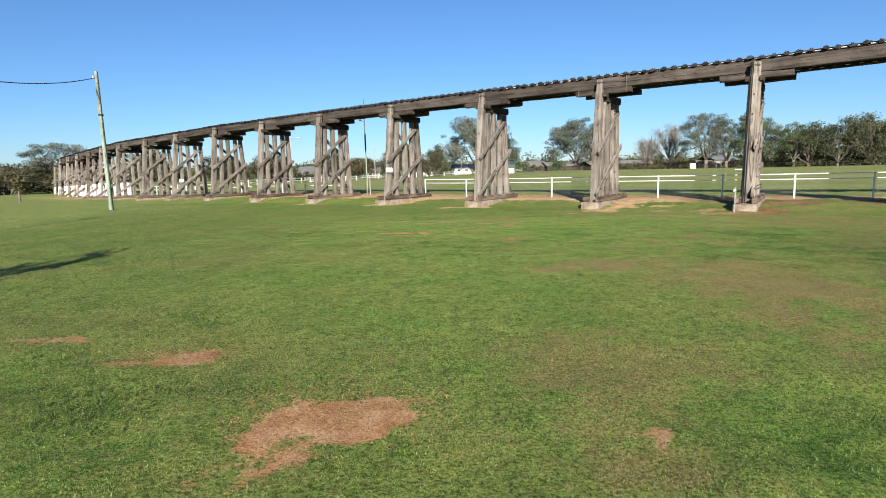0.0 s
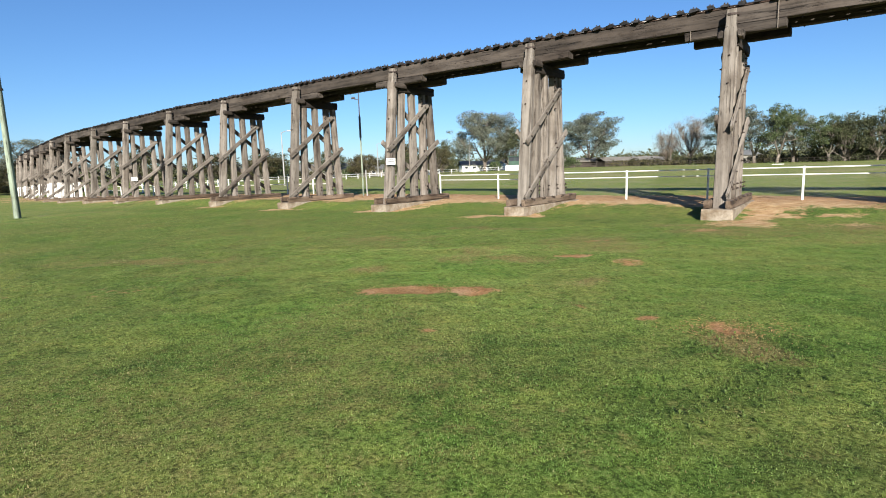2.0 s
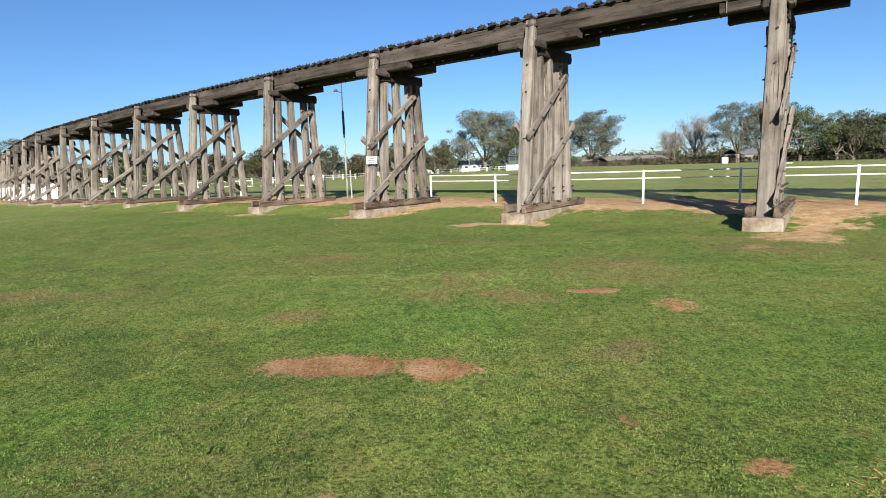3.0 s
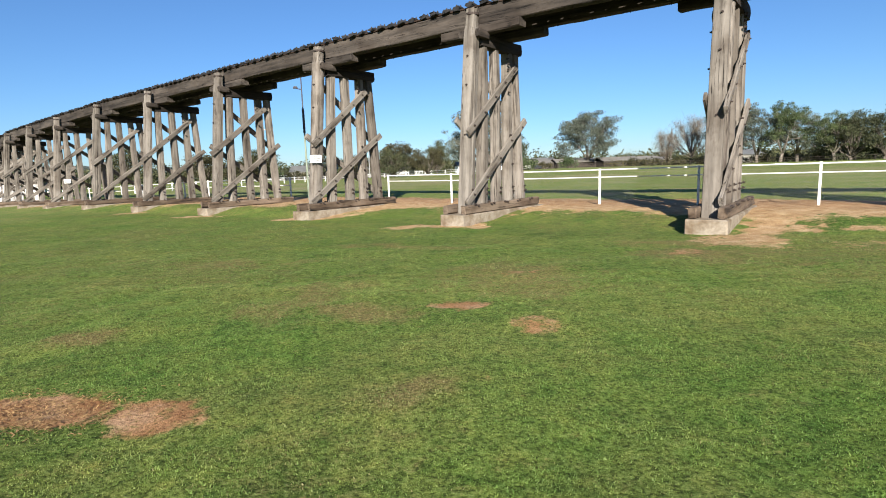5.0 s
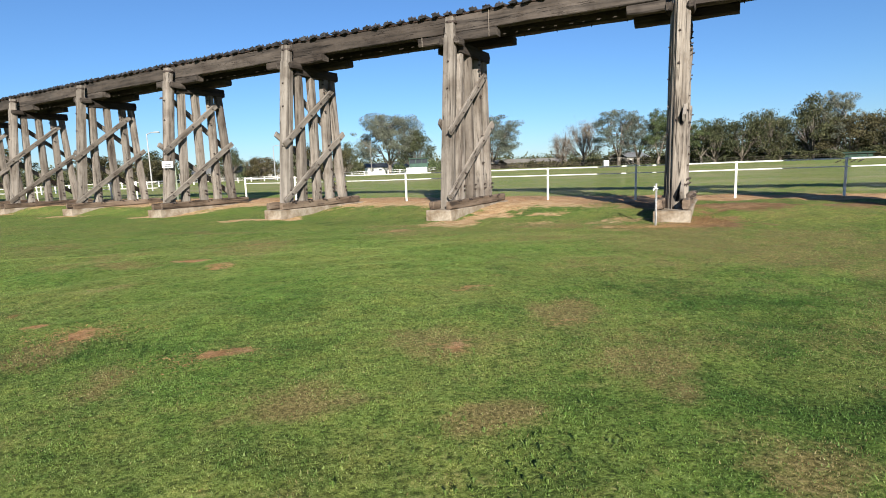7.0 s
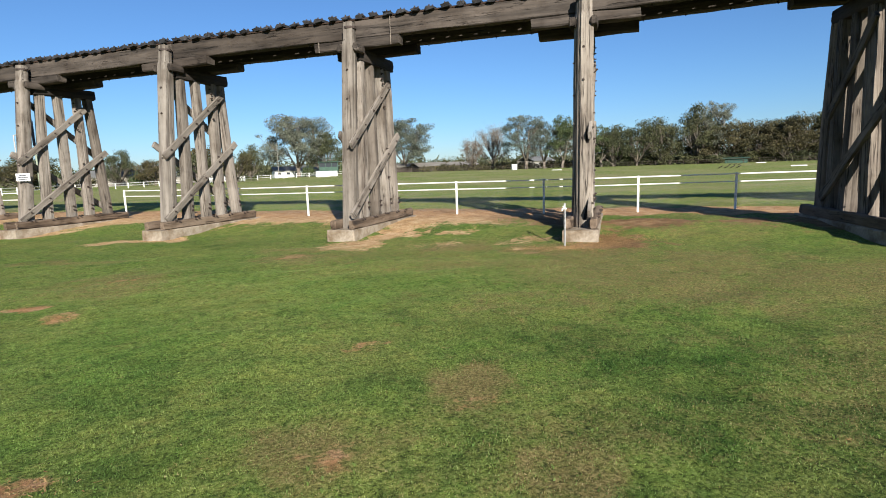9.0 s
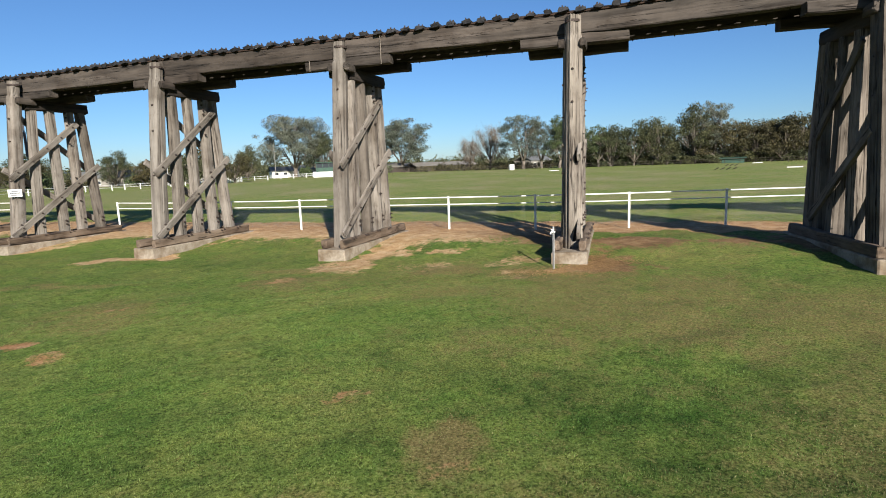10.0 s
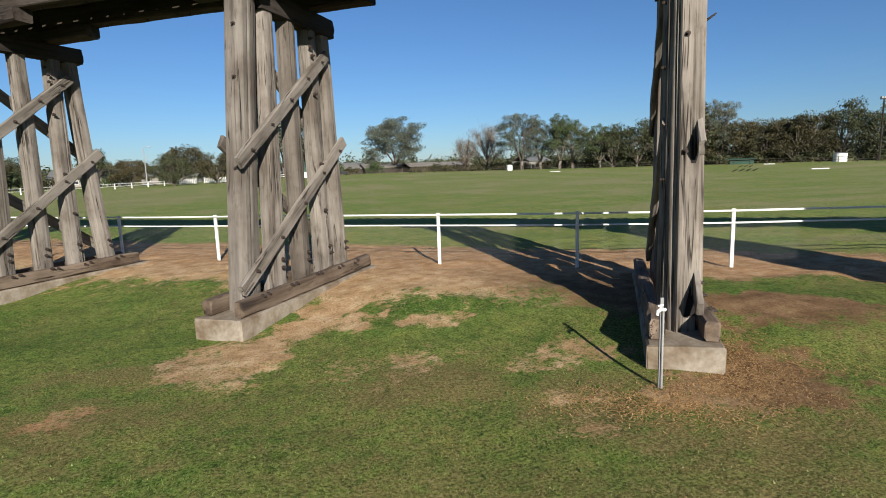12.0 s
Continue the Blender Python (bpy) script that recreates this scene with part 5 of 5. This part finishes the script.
    place(dark_a, -15, 150, 7.0, 5.5, 240, d)
    place(dark_b, -28, 168, 7.5, 5.5, 200, r)
    place(dark_a, -62, 185, 9.5, 8, 20, d)
    place(dark_b, -75, 178, 9.5, 8, 250, r)
    place(dark_a, -90, 160, 10, 8, 190, d)
    place(dark_b, -55, 160, 7, 7, 90, r)
    place(gum_b, -80, 110, 9.3, 6.0, 50, g)
    place(dark_b, -85, 107, 6, 6, 150, r)
    for x, y, s, t, k in ((-70, 84, 0.95, 0, 0), (-75, 88, 1.1, 60, 0), (-80, 85, 1.2, 120, 0), (-66, 90, 0.9, 200, 0), (-86, 92, 1.3, 240, 1), (-78, 96, 1.2, 300, 0), (-92, 88, 1.3, 20, 0), (-72, 100, 1.1, 70, 0),
                          (30, 198, 0.8, 10, 0), (38, 196, 0.7, 60, 1), (58, 190, 0.8, 100, 0), (66, 176, 0.7, 50, 0), (72, 172, 0.75, 150, 0), (78, 170, 0.8, 10, 0), (84, 166, 0.8, 200, 0), (90, 163, 0.8, 90, 0),
                          (96, 158, 0.85, 30, 0), (102, 152, 0.8, 110, 1), (-20, 176, 0.8, 30, 1), (-32, 172, 0.7, 90, 1), (24, 190, 0.7, 140, 1), (12, 188, 0.6, 10, 1), (-48, 178, 0.9, 10, 0), (-55, 172, 1.0, 80, 1),
                          (128, 128, 0.8, 10, 0), (119, 137, 0.8, 70, 0), (137, 119, 0.9, 130, 0), (108, 149, 0.9, 190, 0), (146, 108, 0.9, 20, 0)):
        place(bush_b if k else bush_a, x, y, 4.4 * s, 3.9 * s, t, "low scrubby bush at the field's edge" if not k else "rounded green bush by the field's edge")
    # slender trees whose shadows fall across the lawn
    sap = make_tree("young_tree", 7.2, 0.9, 11, GUM, 500, 0.45, 0.1, False, 6, 0.3)
    young = "slender young gum tree with sparse leaves"
    place(sap, -9.5, -2.2, 7.1, 0.75, 0, young)
    place(sap, -22.4, 7.2, 8.1, 1.1, 90, young)
    place(sap, -36.3, 20.0, 9.7, 1.5, 200, young)


def build_woods():
    """The belt of woods beyond the field, and scrub along its edge, too far to count."""
    rng = np.random.default_rng(3)
    lobes = []
    for az in np.arange(-62, 66, 0.22):
        r = rng.uniform(255, 330)
        x, y = polar(az + rng.uniform(-0.2, 0.2), r)
        t = rng.uniform(5, 10) * (1.15 if az < 10 else 1.0)
        lobes.append((np.array([x, y, h1(x, y) + t * 0.38]), (rng.uniform(2.5, 4.5), rng.uniform(2.5, 4.5), t * 0.5)))
    v, f = leaves(rng, lobes, 75000, 0.55)
    me = mesh_of("woods", v.tolist(), f.tolist())
    me.materials.append(DARKLEAF)
    tagged(new("woods", me), "distant belt of dull green woodland", "woods", kind="stuff")
    lobes = []
    for az in np.arange(14, 64, 0.45):
        x, y = polar(az + rng.uniform(-0.3, 0.3), rng.uniform(172, 190))
        t = rng.uniform(1.5, 3.6)
        lobes.append((np.array([x, y, h1(x, y) + t * 0.4]), (rng.uniform(1.5, 3), rng.uniform(1.5, 3), t * 0.55)))
    v, f = leaves(rng, lobes, 9000, 0.3)
    me = mesh_of("scrub", v.tolist(), f.tolist())
    me.materials.append(SCRUB)
    tagged(new("scrub", me), "dry brownish scrub under the trees", "scrub", kind="stuff")


def build_hills():
    m, nt, b = material("far_hills", 1.0)
    pos = nt.nodes.new("ShaderNodeNewGeometry").outputs["Position"]
    # The blue of distant haze is mixed into the hills' green.
    c = ramp(nt, noise_of(nt, pos, 0.02, 6, 0.7), [(0.35, (0.0504, 0.0684, 0.0612)), (0.65, (0.101, 0.115, 0.0936))]).outputs[0]
    nt.links.new(c, b.inputs["Base Color"])
    for name, r, base, az0, az1, seed in (("hills", 1500, 40, -75, 5, 4), ("far_hills", 2400, 34, -80, 75, 8)):
        verts, faces, cols = [], [], 0
        for k, az in enumerate(np.arange(az0, az1 + 0.01, 0.8)):
            edge = min(1, (az - az0) / 8, (az1 - az) / 14)
            top = max(1.0, base * edge * (0.45 + 1.1 * noise.noise((az * 0.09, seed, 0)) + 0.9 * noise.noise((az * 0.3, seed, 3)) * 0.4 + 0.5))
            for q, (dr, z) in enumerate(((0, -3), (120, top * 0.55), (280, top), (520, top * 0.5), (760, -3))):
                x, y = polar(az, r + dr)
                verts.append((x, y, z))
        rows = len(verts) // 5
        for k in range(rows - 1):
            for q in range(4):
                faces.append((5 * k + q, 5 * k + 5 + q, 5 * k + 6 + q, 5 * k + 1 + q))
        me = mesh_of(name, verts, faces, True)
        me.materials.append(m)
        tagged(new("backdrop_" + name, me), "low wooded hills on the horizon", "hills", kind="structure")


# ---- buildings and small things round the field ----
def build_house(x, y, turn, w, d, tall, rise, wall, roof, label, name="house", windows=3):
    ob = thing(name, Matrix.Translation((x, y, h1(x, y) - 0.2)) @ pose(0, 0, 0, 0, 0, turn), label, "building")
    piece("wall", mesh_of("wall", *box(-w / 2, w / 2, -d / 2, d / 2, 0, tall, 0.03)), wall, ob)
    e, t = 0.5, 0.12
    v, f = [], []
    prof = [(-d / 2 - e, tall - 0.12), (0, tall + rise), (d / 2 + e, tall - 0.12), (d / 2 + e, tall - 0.12 + t), (0, tall + rise + t), (-d / 2 - e, tall - 0.12 + t)]
    for xx in (-w / 2 - e, w / 2 + e):
        v += [(xx, py, pz) for py, pz in prof]
    f = [(k, (k + 1) % 6, (k + 1) % 6 + 6, k + 6) for k in range(6)] + [(5, 4, 1, 0), (4, 3, 2, 1), (6, 7, 10, 11), (7, 8, 9, 10)]
    piece("roof", mesh_of("roof", v, f), roof, ob)
    for k in range(windows):
        xx = -w / 2 + w * (k + 0.5) / windows
        win = piece("window", mesh_of("window", *box(xx - 0.7, xx + 0.7, -d / 2 - 0.04, -d / 2 + 0.05, 1.0, 2.1, 0.01)), WHITE, ob)
        piece("pane", mesh_of("pane", *box(xx - 0.6, xx + 0.6, -d / 2 - 0.055, -d / 2 - 0.043, 1.1, 2.0)), GLASS, win)
    return ob


def build_judges_box():
    x, y = 16.2, 165.0
    ob = thing("judges_box", Matrix.Translation((x, y, h1(x, y) - 0.2)) @ pose(0, 0, 0, 0, 0, -8) @ Matrix.Diagonal((0.74, 0.8, 0.86, 1)), "two-storey white and green racecourse judge's box", "building")
    piece("base", mesh_of("base", *box(-4.2, 3.6, -2, 2, 0, 1.9, 0.03)), WHITE, ob, None, "white lower storey")
    piece("upper_wall", mesh_of("upper_wall", *box(-3.0, 4.0, -1.9, 1.9, 1.9, 3.2, 0.02)), GREEN_PAINT, ob, None, "green upper wall")
    # Solid block; its dark colour is the shade within the gallery.
    piece("shutter", mesh_of("shutter", *box(-2.8, 3.8, -1.6, 1.6, 3.2, 4.6)), GLASS, ob, None, "solid dark block for the shaded viewing gallery")
    for xx in (-2.9, -0.6, 1.7, 3.9):
        piece("column", mesh_of("column", *box(xx - 0.1, xx + 0.1, -1.9, -1.7, 3.2, 4.7)), GREEN_PAINT, ob)
    piece("roof", mesh_of("roof", *box(-3.4, 4.4, -2.3, 2.3, 4.7, 4.95, 0.04)), GREEN_PAINT, ob)
    for xx in (-3.0, 0.5, 4.0):
        piece("rail_post", mesh_of("rail_post", *tube([(xx, -2.1, 4.9), (xx, -2.1, 5.9)], [0.05, 0.05], 6)), GREEN_PAINT, ob)
    piece("rail", mesh_of("rail", *tube([(-3.0, -2.1, 5.85), (4.0, -2.1, 5.85)], [0.05, 0.05], 6)), GREEN_PAINT, ob)


def build_vehicle(x, y, turn, mat, label):
    ob = thing("car", Matrix.Translation((x, y, h1(x, y))) @ pose(0, 0, 0, 0, 0, turn), label, "car", "parked cars")
    prof = [(-2.2, 0.35), (-2.25, 0.8), (-1.9, 0.95), (-1.5, 1.5), (0.6, 1.55), (1.2, 1.0), (2.1, 0.85), (2.2, 0.4)]
    v = [(px, sy, pz) for sy in (-0.85, 0.85) for px, pz in prof]
    f = [tuple(range(7, -1, -1)), tuple(range(8, 16))] + [(k, (k + 1) % 8, (k + 1) % 8 + 8, k + 8) for k in range(8)]
    piece("body", mesh_of("body", v, f), mat, ob)
    piece("window", mesh_of("window", *box(-1.35, 0.7, -0.87, 0.87, 1.02, 1.42, 0.02)), GLASS, ob)
    for px in (-1.4, 1.4):
        for py in (-0.8, 0.8):
            piece("wheel", mesh_of("wheel", *tube([(px, py - 0.1, 0.33), (px, py + 0.1, 0.33)], [0.33, 0.33], 12)), TYRE, ob)


def build_pole(x, y, tall, label, name="light_pole", lamp=True, r=0.12, mat=None):
    z = h1(x, y)
    ob = thing(name, Matrix.Translation((x, y, z)), label, "light pole")
    piece("shaft", mesh_of("shaft", *tube([(0, 0, -0.4), (0, 0, tall * 0.5), (0, 0, tall)], [r * 1.2, r, r * 0.75], 8)), mat or GALV, ob)
    if lamp:
        piece("arm", mesh_of("arm", *tube([(0, 0, tall - 0.1), (0.5, 0, tall + 0.15), (1.1, 0, tall + 0.2)], [0.06, 0.05, 0.05], 6)), GALV, ob)
        piece("lamp_head", mesh_of("lamp_head", *box(0.9, 1.7, -0.16, 0.16, tall + 0.12, tall + 0.28, 0.04)), GALV, ob)


PALE = post_mesh("pale", 1.5, 0.17, 0.03, 8)


def build_surroundings():
    build_judges_box()
    build_house(-21.5, 190, -12, 15, 9, 2.3, 1.5, WALLS, ROOF, "long pale shed with green-grey iron roof", "shed", 4)
    build_house(-48, 205, 5, 18, 9, 3.0, 2.0, WALLS, ROOF, "pale weatherboard house with iron roof", "house", 4)
    build_house(5, 214, 10, 9, 7, 2.5, 1.5, WHITE, ROOF, "white cottage with pale roof behind the gum tree", "house", 3)
    build_house(14, 222, -20, 8, 6, 2.8, 1.6, WHITE, ROOF, "white cottage with pale roof behind the gum tree", "house", 2)
    # Closed walls whose dark timber colour stands for shaded open fronts.
    for k, (x, y, w) in enumerate(((46, 216, 20), (62, 212, 22), (34, 218, 16), (70, 226, 24), (50, 232, 22))):
        build_house(x, y, 8 + 3 * k, w, 9, 2.2, 1.3, GIRDER, SHED_ROOF, "long low stable block, dark walls for shaded open fronts, grey-brown iron roof", "stable", 0)
    build_house(34, 228, 25, 9, 7, 2.8, 1.6, WHITE, ROOF, "small white shed with iron roof", "shed", 2)
    build_house(100, 208, 30, 14, 8, 3, 1.8, WALLS, ROOF, "distant house roof beyond the trees", "house", 3)
    build_house(112.8, 121.0, -42, 5, 1.2, 1.4, 0.1, GREEN_PAINT, GREEN_PAINT, "long green fence-like shelter under the trees", "shelter", 0)
    build_house(130.5, 95.5, -56, 6, 4, 2.2, 0.5, WHITE, ROOF, "small white amenities hut under the trees", "hut", 2)
    build_vehicle(-52, 178, -20, WHITE, "parked white car beyond the field fence")
    build_vehicle(26, 190, -10, GLASS, "parked dark car beyond the field fence")
    build_pole(-25.7, 87.5, 7.6, "grey street lamp with a single arm", "street_lamp", True, 0.09)
    build_pole(108.5, 144.0, 9.0, "slim pale light pole by the field", "light_pole", False, 0.12, WALLS)
    build_pole(65.2, 180.0, 11.0, "slim timber pole by the field", "light_pole", False, 0.11, BARK)
    build_pole(-22.6, 160.0, 9.0, "tall grey lamp pole by the far fence", "street_lamp", True, 0.12)
    build_pole(133.0, 104.0, 13.2, "tall dark floodlight pole by the field", "floodlight_pole", False, 0.17, CAPWOOD)
    flood = bpy.data.objects["floodlight_pole"]
    piece("crossarm", mesh_of("crossarm", *box(-1.1, 1.1, -0.1, 0.1, 12.9, 13.1, 0.02)), CAPWOOD, flood)
    for xx in (-0.75, 0.0, 0.75):
        piece("lamp_head", mesh_of("lamp_head", *box(xx - 0.28, xx + 0.28, -0.25, 0.15, 13.1, 13.55, 0.05)), GALV, flood)
    build_pole(3.0, 172.0, 10.0, "slim pale flagpole by the far fence", "light_pole", False, 0.09, WALLS)
    for (ax, ay), (bx, by) in (((-16.4, 165.0), (-12.7, 165.5)), ((-10.8, 165.8), (-5.8, 166.3))):
        z = h1(ax, ay)
        pf = thing("paling_fence", Matrix.Translation((ax, ay, z)), "short white paling fence before the brown tree", "fence")
        for zz in (0.35, 1.05):
            rm, length = along((0, 0, zz), (bx - ax, by - ay, zz), (0, 0, 1))
            piece("rail", timber_mesh("rail", length, 0.09, 0.04, 4, 0.002, 2, 0.006), WHITE, pf, rm)
        n = round(length / 0.42)
        for k in range(n + 1):
            f = k / n
            piece("pale", PALE, WHITE, pf, Matrix.Translation(((bx - ax) * f, (by - ay) * f - 0.04, -0.1)))
    # water tank, marker boards, hurdles on the field
    x, y = 124.5, 106.2
    tank = thing("water_tank", Matrix.Translation((x, y, h1(x, y))), "pale round corrugated water tank on the field's edge", "water tank")
    piece("shell", mesh_of("shell", *tube([(0, 0, -0.2), (0, 0, 1.8)], [1.3, 1.3], 20)), WHITE, tank)
    piece("lid", mesh_of("lid", *tube([(0, 0, 1.8), (0, 0, 2.05)], [1.35, 0.3], 20)), ROOF, tank)
    x, y = 66.0, 150.5
    bx = thing("marker_box", Matrix.Translation((x, y, h1(x, y))), "small white furlong marker box on the field's edge", "marker")
    piece("box", mesh_of("box", *box(-0.7, 0.7, -0.4, 0.4, 0, 1.5, 0.05)), WHITE, bx)
    for x, y in ((107, 108), (77, 72.5), (62, 118)):
        mk = thing("marker_board", Matrix.Translation((x, y, h1(x, y))) @ pose(0, 0, 0, 0, 0, -40), "low white marker board lying on the grass", "marker")
        piece("board", mesh_of("board", *box(-1.0, 1.0, -0.2, 0.2, 0, 0.14, 0.03)), WHITE, mk)
    for x, y, n in ((66.0, 76.0, 4), (84.0, 93.0, 3)):
        hd = thing("harrow", Matrix.Translation((x, y, h1(x, y))) @ pose(0, 0, 0, 0, 0, -35), "dark iron field harrow lying on the grass", "harrow")
        for k in range(n):
            piece("frame", mesh_of("frame", *joined([tube([(k * 0.8, 0, 0.1), (k * 0.8 + 0.6, 0, 0.42)], [0.05, 0.05], 6), tube([(k * 0.8, 0.3, 0.1), (k * 0.8 + 0.6, 0.3, 0.42)], [0.05, 0.05], 6),
                                                     tube([(k * 0.8 + 0.3, -0.3, 0.25), (k * 0.8 + 0.3, 0.7, 0.25)], [0.06, 0.06], 6)])), IRON, hd)
    x, y = -49.5, 61.0
    st = thing("wooden_post", Matrix.Translation((x, y, h1(x, y))), "short weathered wooden post in the grass", "post")
    piece("stake", pile_mesh("stake", 1.6, 0.12, 0.1, 77, 10, 6), WOOD, st, Matrix.Translation((0, 0, -0.3)))


build_hills()
build_woods()
build_trees()
build_surroundings()
build_far_fence()
build_fence()
build_power_poles()
build_mast()
build_tap()
build_sign(7, 0.53, 2.13, 0.26)
build_sign(11, 1.28, 1.9, 0.26)
build_spans()
for index in range(len(HEADS)):
    build_bent(index)
build_deck()
